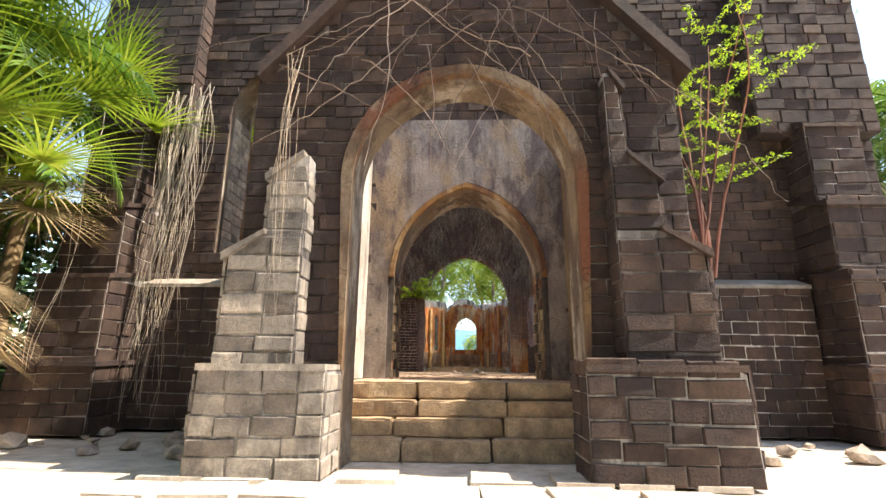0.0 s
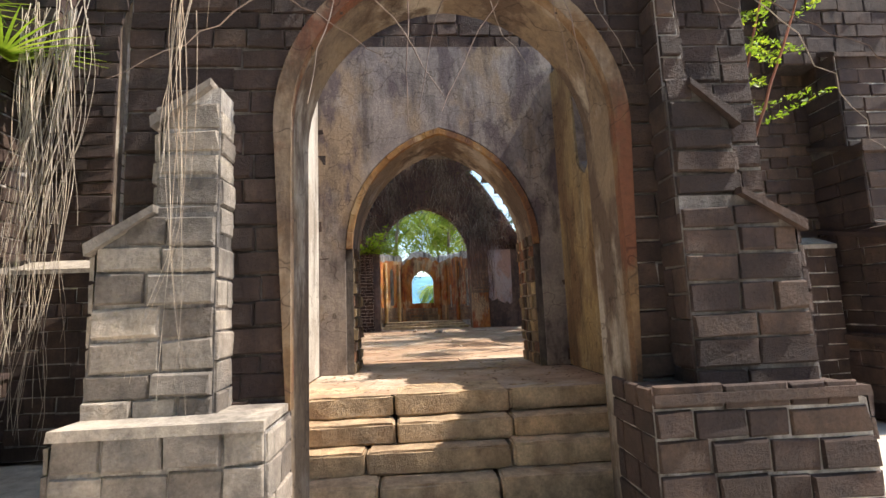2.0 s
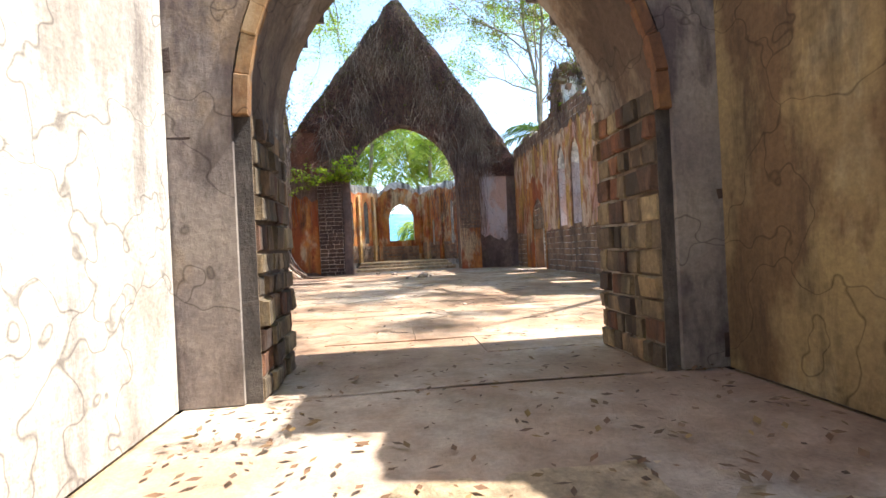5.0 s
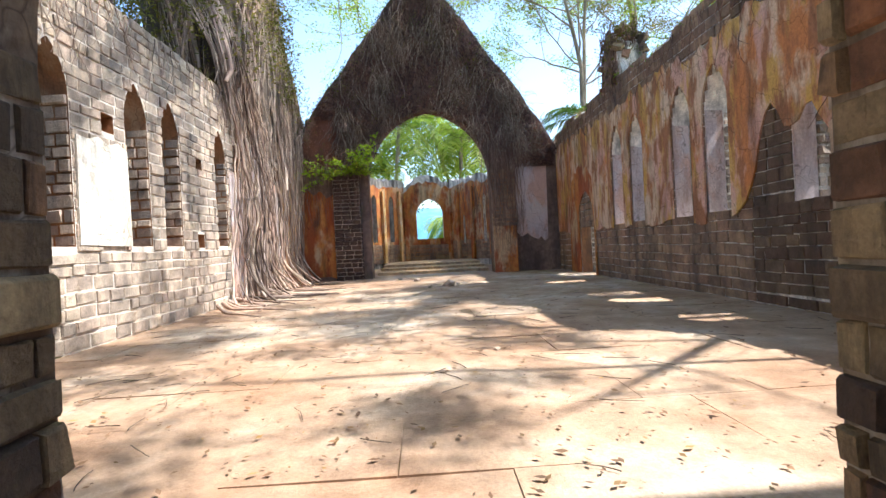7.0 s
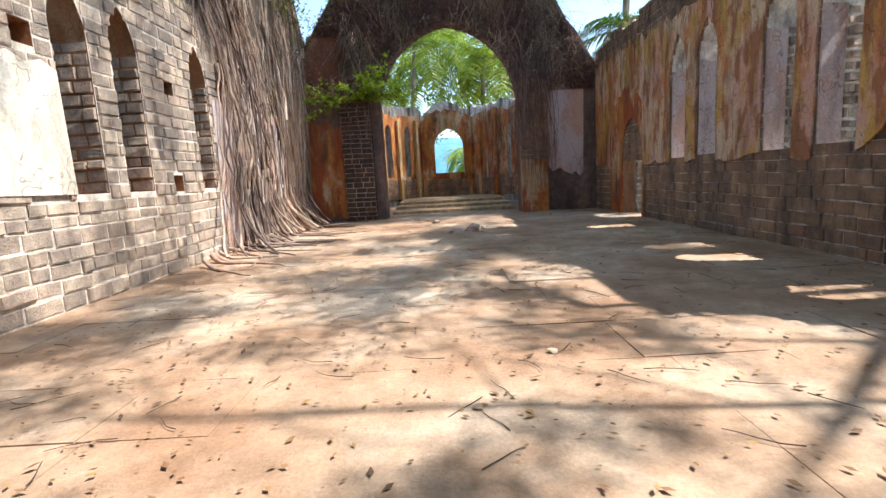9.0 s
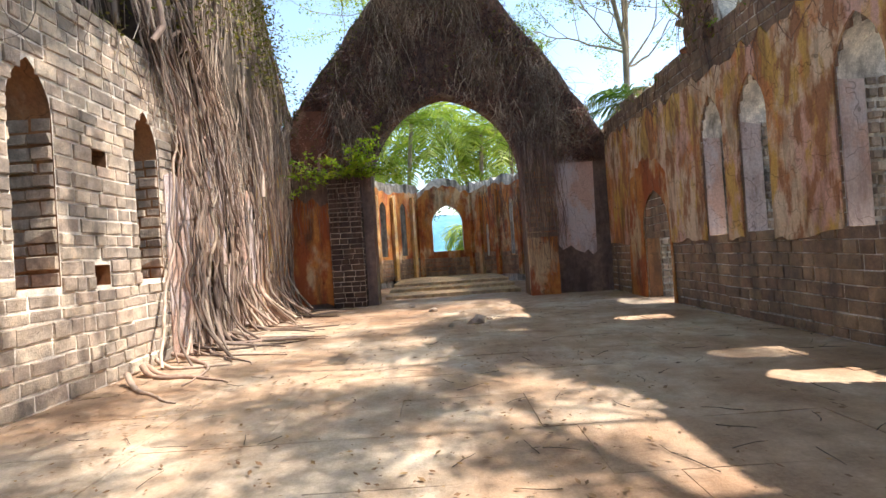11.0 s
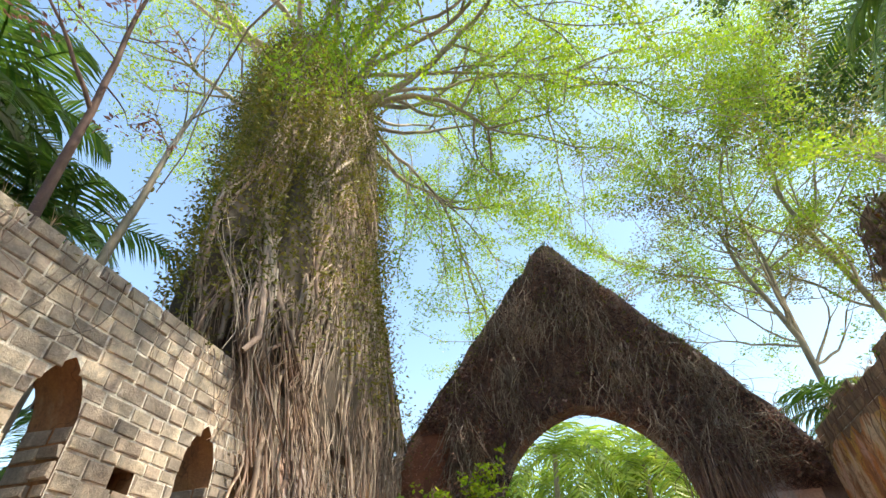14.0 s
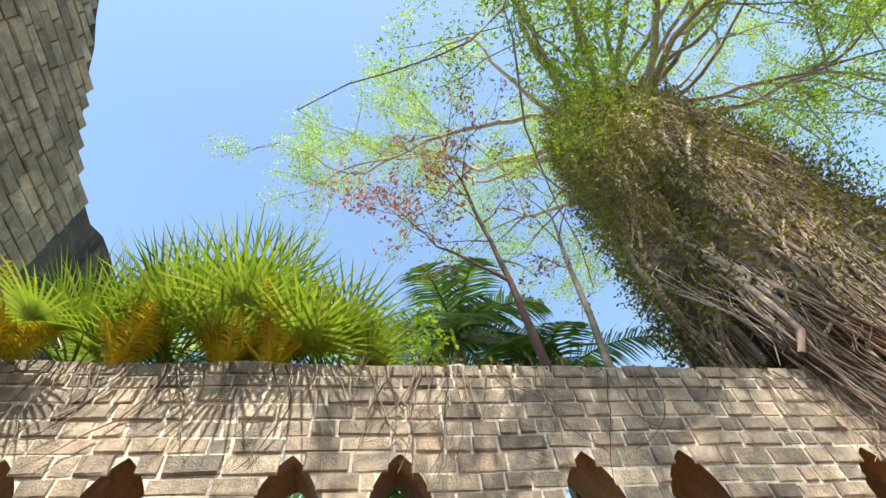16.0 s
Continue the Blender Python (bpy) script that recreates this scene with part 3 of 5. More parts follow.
# ---- piers beside the porch arch ----
def buttress(name, tiers, mat, rnd, label, course=0.22, length=(0.3, 0.55), single=True):
    """Stacked tiers (x0, x1, y0, y1, z0, z1, slope): stone faces, each with a sloped weathering on top."""
    ob = thing(name, label, "buttress", group="buttresses of the west front", kind="structure")
    for x0, x1, y0, y1, z0, z1, rise in tiers:
        vs = [(x, y, z0) for x, y in ((x0, y0), (x1, y0), (x1, y1), (x0, y1))] + [(x0, y0, z1), (x1, y0, z1), (x1, y1, z1 + rise), (x0, y1, z1 + rise)]
        mesh_object("core", vs, [(3, 2, 1, 0), (4, 5, 6, 7), (0, 1, 5, 4), (1, 2, 6, 5), (2, 3, 7, 6), (3, 0, 4, 7)], MORTAR_DARK, ob)
        faces = ((frame_of((x0, y0, 0), (1, 0, 0), (0, -1, 0)), x1 - x0), (frame_of((x0, y0, 0), (0, 1, 0), (-1, 0, 0)), y1 - y0), (frame_of((x1, y0, 0), (0, 1, 0), (1, 0, 0)), y1 - y0))
        for mf, w in faces:
            masonry(ob, mf, 0, w, z0, lambda u: z1 + 0.01, [], mat, rnd, course=course, length=length, single=(lambda u, v: True) if single else None, proud=(0.012, 0.03))
        if rise:
            vs = [(x0 - .05, y0 - .06, z1 - .03), (x1 + .05, y0 - .06, z1 - .03), (x1 + .05, y1, z1 + rise), (x0 - .05, y1, z1 + rise)]
            vs += [(x, y, z + 0.07) for x, y, z in vs]
            mesh_object("weathering", vs, [(3, 2, 1, 0), (4, 5, 6, 7), (0, 1, 5, 4), (1, 2, 6, 5), (2, 3, 7, 6), (3, 0, 4, 7)], mat, ob)
    return ob


r = random.Random(14)


def side_buttress(x_in, way, tiers, y0, y1, mat, rnd, label):
    """A buttress that steps in sideways: tiers (outer x, front y, z0, z1, rise of the sloped top, outer x above)."""
    ob = thing("buttress", label, "buttress", group="buttresses of the west front", kind="structure")
    for x_in, (x_out, yf, z0, z1, rise, x_up) in zip((x_in, x_in + 0.006 * way, x_in + 0.012 * way), tiers):
        lean = 0.05 * way * (z1 - z0)
        mf = frame_of((0, yf, 0), (1, 0, 0), (0, -1, 0))
        slab("core", mf, [(x_in, z0), (x_out + lean, z0), (x_out, z1), (x_up, z1 + rise), (x_in, z1 + rise)], [], y1 - yf, MORTAR_DARK, ob)
        lo, hi = min(x_in, x_out), max(x_in, x_out)
        edge = lambda v: (x_in, x_out + lean * (z1 - v) / (z1 - z0)) if v < z1 else (x_in, x_out + (x_up - x_out) * (v - z1) / max(rise, 0.01))
        masonry(ob, mf, lo, hi, z0, lambda u: z1 + 0.7 * rise, [], mat, rnd, course=0.185, length=(0.24, 0.5), single=lambda u, v: True, proud=(0.012, 0.034), gap=0.016, limits=lambda v: tuple(sorted(edge(min(v, z1 + rise * 0.9)))))
        sf = frame_of((x_out + lean * 0.5, yf, 0), (0, 1, 0), (way, 0, 0))
        masonry(ob, sf, 0, y1 - yf, z0, lambda u: z1 + 0.01, [], mat, rnd, course=0.185, length=(0.2, 0.45), single=lambda u, v: True, proud=(0.012, 0.05))
        nf = frame_of((x_in, yf, 0), (0, 1, 0), (-way, 0, 0))
        masonry(ob, nf, 0, y1 - yf, z0, lambda u: z1 + 0.01, [], mat, rnd, course=0.185, length=(0.15, 0.4), single=lambda u, v: True, proud=(0.008, 0.025))
        if rise < 0.1:
            q = [(x_out + 0.02 * way, z1 + 0.02), (x_in, z1 + 0.02), (x_in, z1 + 0.085), (x_out + 0.01 * way, z1 + 0.085)]
            slab("coping", mf, q, [], y1 - yf + 0.03, mat, ob, w0=0.035)
        else:
            q = [(x_out + 0.06 * way, z1 - 0.05), (x_up, z1 + rise), (x_up, z1 + rise + 0.05), (x_out + 0.07 * way, z1 + 0.03)]
            slab("weathering", mf, q, [], y1 - yf + 0.05, mat, ob, w0=0.06)
    return ob


side_buttress(-0.78, -1, [(-2.0, 7.92, 0, 0.93, 0.03, -1.95)], 0, 8.5, PIER, r, "squared grey stone base beside the steps, tinted paler as if sunlit")
side_buttress(-1.2, -1, [(-1.97, 8.2, 0.93, 2.12, 0.24, -1.6), (-1.6, 8.24, 2.2, 3.02, 0.26, -1.26)], 0, 8.5, PIER, r, "grey stone buttress stepping in towards the porch arch, tinted paler as if sunlit")
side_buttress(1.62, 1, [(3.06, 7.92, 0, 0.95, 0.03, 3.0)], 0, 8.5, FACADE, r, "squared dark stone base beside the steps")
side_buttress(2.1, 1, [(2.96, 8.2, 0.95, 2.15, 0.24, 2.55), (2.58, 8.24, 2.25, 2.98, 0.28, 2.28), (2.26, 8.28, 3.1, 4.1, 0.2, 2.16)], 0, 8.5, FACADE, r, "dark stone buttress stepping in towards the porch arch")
for s, x0, x1 in ((-1, -6.2, -5.05), (1, 6.3, 7.5)):
    buttress("buttress", [(x0 - .1, x1 + .1, 10.5, 11.7, 0, 1.0, 0.03), (x0, x1, 10.6, 11.7, 1.0, 2.35, 0.2), (x0 + .05, x1 - .1, 10.85, 11.7, 2.35, 3.6, 0.25), (x0 + .1, x1 - .2, 11.1, 11.7, 3.6, 5.1, 0.3), (x0 - (0.4 if s < 0 else 0.5), x1 + 0.4, 11.35, 11.7, 5.1, 8.7, 0.1)], FACADE, r, "tall stepped corner buttress of dark stone", single=False)
# plinth course along the west wall
plinth = thing("plinth", "projecting dark stone plinth of the west wall", "plinth", kind="structure")
for x0, x1 in ((-5.0, -2.2), (3.1, 6.2)):
    box("core", x0, x1, 11.35, 11.7, 0, 2.3, MORTAR_DARK, plinth)
    masonry(plinth, frame_of((x0, 11.35, 0), (1, 0, 0), (0, -1, 0)), 0, x1 - x0, 0, lambda u: 2.3, [], FACADE, r, course=0.2, length=(0.25, 0.5), single=lambda u, v: True)
    vs = [(x0, 11.3, 2.3), (x1, 11.3, 2.3), (x1, 11.7, 2.45), (x0, 11.7, 2.45), (x0, 11.3, 2.36), (x1, 11.3, 2.36), (x1, 11.7, 2.52), (x0, 11.7, 2.52)]
    mesh_object("weathering", vs, [(3, 2, 1, 0), (4, 5, 6, 7), (0, 1, 5, 4), (1, 2, 6, 5), (2, 3, 7, 6), (3, 0, 4, 7)], PIER, plinth)

# ---- nave walls ----
LX, RX, NY = -3.95, 5.55, 28.75
PAIRS = [(13.8, 14.75), (16.1, 17.05), (18.8, 19.82), (21.9, 22.9), (25.0, 26.0)]
SILL = 2.15
left = thing("wall_north", "weathered grey stone nave wall with pointed windows", "wall", kind="structure")
lf = frame_of((LX, 0, 0), (0, 1, 0), (1, 0, 0))
LWIN = [opening(y, 0.3, SILL, 4.1, 0.62) for p in PAIRS for y in p]
HOLES = [opening(y, 0.14, z, z + 0.26, 0.01) for y, z in ((18.1, 3.78), (20.87, 3.66), (20.82, 2.12), (17.9, 2.2), (23.9, 3.7))]
left_top = lambda y: 5.68 + 0.12 * noise.noise(Vector((y * 0.7, 1, 0)))
r = random.Random(15)
slab("core", lf, [(WY1, -0.2), (NY + 0.7, -0.2)] + rough_line(NY + 0.7, WY1, left_top, 0.3, 0.07, r), [arch_ring(o) for o in LWIN] + [arch_ring(o, steps=2) for o in HOLES], 0.62, MORTAR, left, edge_mat=REVEAL)
masonry(left, lf, WY1, NY, FLOOR, left_top, LWIN + HOLES, NAVE, r, course=0.18, length=(0.16, 0.52), proud=(0.004, 0.036), gap=0.026, single=lambda u, v: 15.2 < u < 19.9 and v < 2.35)
back = frame_of((LX - 0.62, 0, 0), (0, 1, 0), (-1, 0, 0))
masonry(left, back, WY1, NY, 0, left_top, LWIN, NAVE, r, course=0.2, length=(0.3, 0.5))
for o in LWIN:
    for s in (-1, 1):
        mf = frame_of((LX - 0.62, o["u"] + s * 0.3, 0), (1, 0, 0), (0, -s, 0))
        masonry(left, mf, 0, 0.62, SILL, lambda u: 4.05, [], NAVE, r, course=0.16, length=(0.2, 0.45), proud=(0.0, 0.05), gap=0.03)
# a panel of white plaster left between two windows
slab("plaster", lf, [(17.38, SILL + 0.02), (18.48, SILL)] + rough_line(18.46, 17.4, lambda u: 3.62, 0.2, 0.06, r), [], 0.03, PLASTER_WHITE, left, "smooth white lime plaster", w0=0.045)

# pink plaster behind the fig's roots
for y0, y1, z0, z1 in ((22.3, 23.4, 0.9, 4.0), (23.3, 24.6, 2.3, 5.0), (24.4, 25.9, 0.9, 3.9), (26.2, 28.5, 1.2, 5.2)):
    win = [arch_ring(o, 0.01) for o in LWIN if y0 + 0.35 < o["u"] < y1 - 0.35 and z0 < SILL - 0.05 and z1 > o["spring"] + o["rise"] + 0.05]
    slab("plaster", lf, rough_line(y0, y1, lambda u: z0, 0.2, 0.15, r) + rough_line(y1, y0, lambda u: z1, 0.2, 0.25, r), win, 0.025, PLASTER_PINK if y0 < 25 else PLASTER_NAVE, left, "pinkish flaking plaster", w0=0.04)

right = thing("wall_south", "nave wall with stained flaking plaster and lancets", "wall", kind="structure")
rf = frame_of((RX, 0, 0), (0, 1, 0), (-1, 0, 0))
RWIN = [opening(y, 0.34, SILL, 4.05, 0.7) for p in ((12.98, 14.05), (15.95, 17.02), (19.0, 20.1), (22.05, 23.18)) for y in p if y > 16.4]
RDOOR = opening(25.65, 0.66, FLOOR, 2.45, 0.9)


def right_top(y):
    base = 5.8 + 0.15 * noise.noise(Vector((y * 0.6, 7, 0)))
    if 22.9 < y < 23.9:
        base += 1.5 - 1.7 * abs(y - 23.4) ** 1.5
    if y < 16.4:
        base = 3.7 + 0.5 * noise.noise(Vector((y * 1.3, 3, 0))) + max(0.0, (y - 15.9)) * 2
    if y > 26.5:
        base -= 0.08 * (y - 26.5)
    return base


r = random.Random(16)
slab("core", rf, [(WY1, -0.2), (NY + 0.7, -0.2)] + rough_line(NY + 0.7, WY1, right_top, 0.25, 0.1, r), [arch_ring(o) for o in RWIN + [dict(RDOOR, sill=-0.1)]], 0.62, MORTAR_DARK, right, edge_mat=EARTH)
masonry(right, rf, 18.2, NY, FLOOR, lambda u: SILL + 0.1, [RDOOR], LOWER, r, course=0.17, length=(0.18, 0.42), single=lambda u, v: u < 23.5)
masonry(right, rf, WY1, 18.2, FLOOR, lambda u: SILL + 0.1, [], LOWER_DARK, r, course=0.17, length=(0.18, 0.42), single=lambda u, v: u > 16.5)
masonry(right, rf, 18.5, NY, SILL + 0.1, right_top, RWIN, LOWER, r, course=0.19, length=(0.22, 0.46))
masonry(right, rf, WY1, 18.5, SILL + 0.1, right_top, RWIN, LOWER_DARK, r, course=0.17, length=(0.16, 0.36))
for o in RWIN + [RDOOR]:
    for s in (-1, 1):
        mf = frame_of((RX + 0.62, o["u"] + s * o["a"], 0), (-1, 0, 0), (0, -s, 0))
        masonry(right, mf, 0, 0.3, o["sill"], lambda u: o["spring"], [], NAVE, r, course=0.15, length=(0.1, 0.24), proud=(0.01, 0.11), gap=0.045)
        skin = PLASTER_PINK if o is not RDOOR else REVEAL
        slab("reveal", mf, [(0.3, o["sill"])] + [(0.62, o["sill"]), (0.62, o["spring"] + 0.02)] + rough_line(0.31, 0.3, lambda u: o["spring"], 0.2, 0.05, r)[:1], [], 0.02, skin, right, "pink and lilac reveal plaster" if o is not RDOOR else "", w0=0.022)
# broken stones of the pinnacle left standing on the wall
for k in range(130):
    y, w = 23.4 + r.uniform(-.5, .5), r.uniform(-0.62, 0.0)
    z = 5.75 + r.random() * (right_top(y) - 5.7)
    m = rf @ Matrix.Translation((y, w - 0.05, z)) @ Euler((r.uniform(-.6, .6), r.uniform(-.6, .6), r.uniform(0, 6))).to_matrix().to_4x4() @ Matrix.Diagonal((r.uniform(0.14, 0.34), r.uniform(0.12, 0.26), r.uniform(0.09, 0.2), 1))
    PIECES.append((right, r.randrange(12), JAMB if k % 3 else LOWER, m))
wob = lambda a, f, s: (lambda u: a + 0.16 * noise.noise(Vector((u * f, s, 0))) + 0.07 * noise.noise(Vector((u * f * 3, s, 2))))
ragged_low = wob(SILL, 0.9, 4)
low = rough_line(16.6, NY - 0.1, lambda u: ragged_low(u) + (max(0.0, min(1.0, 18.55 - u)) * (1.25 + 1.5 * noise.noise(Vector((u * 1.6, 0, 5))))), 0.12, 0.03, r)
high = rough_line(NY - 0.1, 16.6, wob(5.2, 0.7, 8), 0.15, 0.12, r)
notched, last = [], -1e9
for o in [q for q in RWIN if q["u"] > 18.6] + [RDOOR]:
    ring = arch_ring(o, 0.02)
    notched += [p for p in low if last < p[0] < ring[0][0] - 0.03] + [(ring[0][0], ragged_low(ring[0][0]))] + ring[1:-1] + [(ring[-1][0], ragged_low(ring[-1][0]))]
    last = ring[-1][0] + 0.03
low = notched + [p for p in low if p[0] > last]
slab("plaster", rf, low + high, [], 0.03, PLASTER_NAVE, right, "flaking cream and pink plaster with orange stains", w0=0.05)
slab("door_surround", rf, [(24.85, FLOOR)] + arch_ring(RDOOR, 0.02) + rough_line(27.3, 27.15, lambda u: FLOOR + (27.3 - u) * 17, 0.03, 0.04, r) + rough_line(26.9, 25.0, lambda u: 3.7 + 0.5 * math.sin((u - 24.9) * 1.4), 0.15, 0.12, r), [], 0.03, PLASTER_ORANGE, right, "orange-red stained plaster", w0=0.055)

# ---- chancel arch wall ----
gable = thing("wall_chancel_arch", "dark gabled wall overgrown with dry vines, pierced by a wide arch", "wall", kind="structure")
gf = frame_of((0, NY, 0), (1, 0, 0), (0, -1, 0))
GX = 0.75
CARCH = opening(0.8, 2.25, 0.0, 4.35, 2.6)


def gable_top(x):
    if x < GX:
        return 12.3 - (GX - x) * 1.3
    return 12.3 - (x - GX) * 1.38 if x < 4.2 else 7.54 - (x - 4.2) * 1.6


def arch_under(x, clear=0.0):
    """Height of the chancel arch's edge above x, or the foot of the vines beside it."""
    z = CARCH["spring"] + CARCH["rise"]
    if abs(x - CARCH["u"]) > CARCH["a"]:
        return 4.9 + clear
    while z > CARCH["spring"] and arch_half(CARCH, z) < abs(x - CARCH["u"]):
        z -= 0.05
    return z + clear


r = random.Random(17)
slab("core", gf, [(-4.3, -0.2), (5.55, -0.2)] + rough_line(5.55, -4.3, gable_top, 0.3, 0.1, r), [arch_ring(dict(CARCH, sill=-0.1), steps=20)], 0.7, GABLE, gable, edge_mat=PLASTER_YELLOW)
slab("plaster", gf, rough_line(-3.9, -2.72, lambda u: FLOOR + 0.1, 0.2, 0.06, r) + rough_line(-2.75, -3.9, lambda u: 4.0, 0.2, 0.2, r), [], 0.03, PLASTER_ORANGE, gable, "brown-red stained plaster", w0=0.035)
slab("plaster", gf, rough_line(3.85, 5.1, lambda u: 2.2 - 0.2 * (u - 3.85), 0.12, 0.12, r) + rough_line(5.15, 3.8, lambda u: 5.0 + 0.3 * math.sin((u - 3.8) * 2), 0.15, 0.2, r), [], 0.03, PLASTER_PINK, gable, "grey-pink flaking plaster", w0=0.035)
slab("plaster", gf, rough_line(-3.92, -2.5, lambda u: 4.7, 0.2, 0.15, r) + rough_line(-2.5, -3.92, lambda u: min(gable_top(u) - 0.25, 7.0), 0.2, 0.15, r), [], 0.03, PLASTER_RED, gable, "dark red stained plaster", w0=0.035)
for x0, x1 in ((-2.69, -1.76), (3.06, 3.9)):
    box("pier", x0, x1, NY - 0.28, NY, -0.1, 4.5, MORTAR if x0 < 0 else PLASTER_ORANGE, gable)
    for mf, w in ((frame_of((x0, NY - 0.28, 0), (1, 0, 0), (0, -1, 0)), x1 - x0), (frame_of((x0, NY - .28, 0), (0, 1, 0), (-1, 0, 0)), 0.28), (frame_of((x1, NY - .28, 0), (0, 1, 0), (1, 0, 0)), 0.28)):
        masonry(gable, mf, 0, w, FLOOR if x0 < 0 else 2.5, lambda u: 4.5, [], LOWER if x0 > 0 else FACADE, r, course=0.15, length=(0.2, 0.35))

# ---- chancel ----
chancel = thing("wall_chancel", "ruined polygonal chancel wall with orange stained plaster", "wall", kind="structure")
CORNERS = [(-2.75, NY + 0.7), (-2.75, 34.6), (-0.55, 38.0), (2.05, 38.0), (4.3, 34.6), (4.3, NY + 0.7)]
r = random.Random(18)
for i, ((xa, ya), (xb, yb)) in enumerate(zip(CORNERS, CORNERS[1:])):
    d = Vector((xb - xa, yb - ya, 0))
    n = d.length
    mf = frame_of((xa, ya, 0), d, (d.y, -d.x, 0))
    if i == 2:
        win = [opening(n / 2 + 0.12, 0.74, 2.3, 3.65, 0.9)]
    elif i == 3:
        win = [opening(n * 0.3, 0.09, 1.95, 3.3, 0.2), opening(n * 0.72, 0.12, 2.0, 4.2, 0.3)]
    elif i == 1:
        win = [opening(n * 0.34, 0.2, 2.2, 4.3, 0.35), opening(n * 0.7, 0.2, 2.2, 4.3, 0.35)]
    else:
        win = [opening(n * 0.3, 0.25, 2.2, 4.3, 0.4), opening(n * 0.65, 0.25, 2.2, 4.3, 0.4)]
    tops = lambda u: (5.5 if i != 2 else 5.95 - 0.5 * abs(u - n / 2 - 0.1)) + 0.25 * noise.noise(Vector((u * 0.8 + i * 5, 3, 1)))
    slab("core", mf, [(-0.1, -0.2), (n + 0.1, -0.2)] + rough_line(n + 0.1, -0.1, tops, 0.25, 0.12, r), [arch_ring(o) for o in win], 0.6, MORTAR_DARK, chancel, edge_mat=EARTH)
    slab("plaster", mf, [(0.02, FLOOR + 0.3), (n - 0.02, FLOOR + 0.3)] + rough_line(n - 0.02, 0.02, lambda u: tops(u) - 0.35, 0.2, 0.12, r), [arch_ring(o, 0.01) for o in win], 0.03, PLASTER_ORANGE, chancel, w0=0.035)
    masonry(chancel, mf, 0, n, FLOOR + 0.3, lambda u: 2.0, win, LOWER, r, course=0.2, length=(0.25, 0.5), w0=0.04)
    for f in ((0.02, 0.2, 0.5, 0.86) if i in (1, 3) else (0.04, 0.96)):
        u0 = n * f
        rib = [(u0 - 0.1, FLOOR + 0.28), (u0 + 0.12, FLOOR + 0.28), (u0 + 0.11, 3.0)] + rough_line(u0 + 0.1, u0 - 0.09, lambda u: 4.9, 0.08, 0.1, r)
        slab("pilaster", mf, rib, [], 0.16, PLASTER_ORANGE if i > 1 else PLASTER_AMBER, chancel, w0=0.19)
csteps = thing("chancel_steps", "low worn stone steps up to the chancel", "steps", kind="structure")
for k in range(3):
    box("step", -1.42, 3.02, 30.2 + 1.4 * k, 31.6 + 1.4 * k if k < 2 else 37.9, FLOOR - 0.1, FLOOR + 0.1 * (k + 1), STEP, csteps)


# ---- plants: tools ----
BARK = tint_material("pale_fig_bark", [(0.28, 0.19, 0.15), (0.54, 0.45, 0.37), (0.14, 0.09, 0.07), (0.38, 0.27, 0.22), (0.08, 0.055, 0.045), (0.46, 0.36, 0.30), (0.20, 0.13, 0.10)], 0.85, 14)
BARK_DARK = tint_material("dark_bark", [(0.055, 0.04, 0.03), (0.09, 0.066, 0.05)], 0.9, 14)
BARK_GREY = tint_material("grey_branch_bark", [(0.26, 0.22, 0.17), (0.34, 0.29, 0.24)], 0.85, 14)
VINE_DARK = tint_material("dark_withered_vine", [(0.12, 0.07, 0.07), (0.21, 0.125, 0.12), (0.07, 0.042, 0.046), (0.29, 0.19, 0.155), (0.22, 0.085, 0.065)], 0.9, 20)
VINE = tint_material("dry_brown_vine", [(0.16, 0.095, 0.075), (0.27, 0.17, 0.13), (0.10, 0.058, 0.05), (0.36, 0.25, 0.20)], 0.9, 20)
LEAF = tint_material("yellow_green_leaf", [(0.24, 0.40, 0.025), (0.38, 0.54, 0.035), (0.16, 0.30, 0.02), (0.54, 0.60, 0.05)], 0.5, 6, thin=0.55)
LEAF_DEEP = tint_material("deep_green_leaf", [(0.045, 0.10, 0.02), (0.075, 0.14, 0.025), (0.03, 0.075, 0.02)], 0.5, 6, thin=0.4)
LEAF_OLIVE = tint_material("olive_vine_leaf", [(0.16, 0.165, 0.02), (0.24, 0.22, 0.03), (0.10, 0.12, 0.02), (0.32, 0.24, 0.06)], 0.6, 6, thin=0.35)
LEAF_FRESH = tint_material("fresh_green_leaf", [(0.14, 0.27, 0.02), (0.22, 0.36, 0.03), (0.10, 0.20, 0.02)], 0.5, 6, thin=0.55)
PALM = tint_material("palm_green", [(0.06, 0.15, 0.025), (0.11, 0.22, 0.03), (0.17, 0.27, 0.05)], 0.38, 5, thin=0.35)
FAN = tint_material("fan_palm_green", [(0.17, 0.29, 0.025), (0.26, 0.38, 0.03), (0.36, 0.44, 0.06)], 0.4, 5, thin=0.45)
# brighter copy of the palm green: sunlight on the fronds as colour
PALM_SUN = tint_material("sun_tinted_palm_frond", [(0.26, 0.40, 0.04), (0.40, 0.50, 0.08), (0.17, 0.32, 0.03)], 0.38, 5, thin=0.55)
FERN = tint_material("yellowing_fern", [(0.66, 0.50, 0.03), (0.78, 0.58, 0.04), (0.46, 0.48, 0.04)], 0.55, 5, thin=0.5)
DRY = tint_material("dry_straw_leaf", [(0.30, 0.22, 0.11), (0.40, 0.30, 0.17), (0.20, 0.135, 0.07)], 0.8, 8, thin=0.2)
LITTER = tint_material("brown_fallen_leaf", [(0.16, 0.08, 0.04), (0.26, 0.15, 0.08), (0.10, 0.055, 0.03), (0.36, 0.22, 0.08)], 0.8, 8)
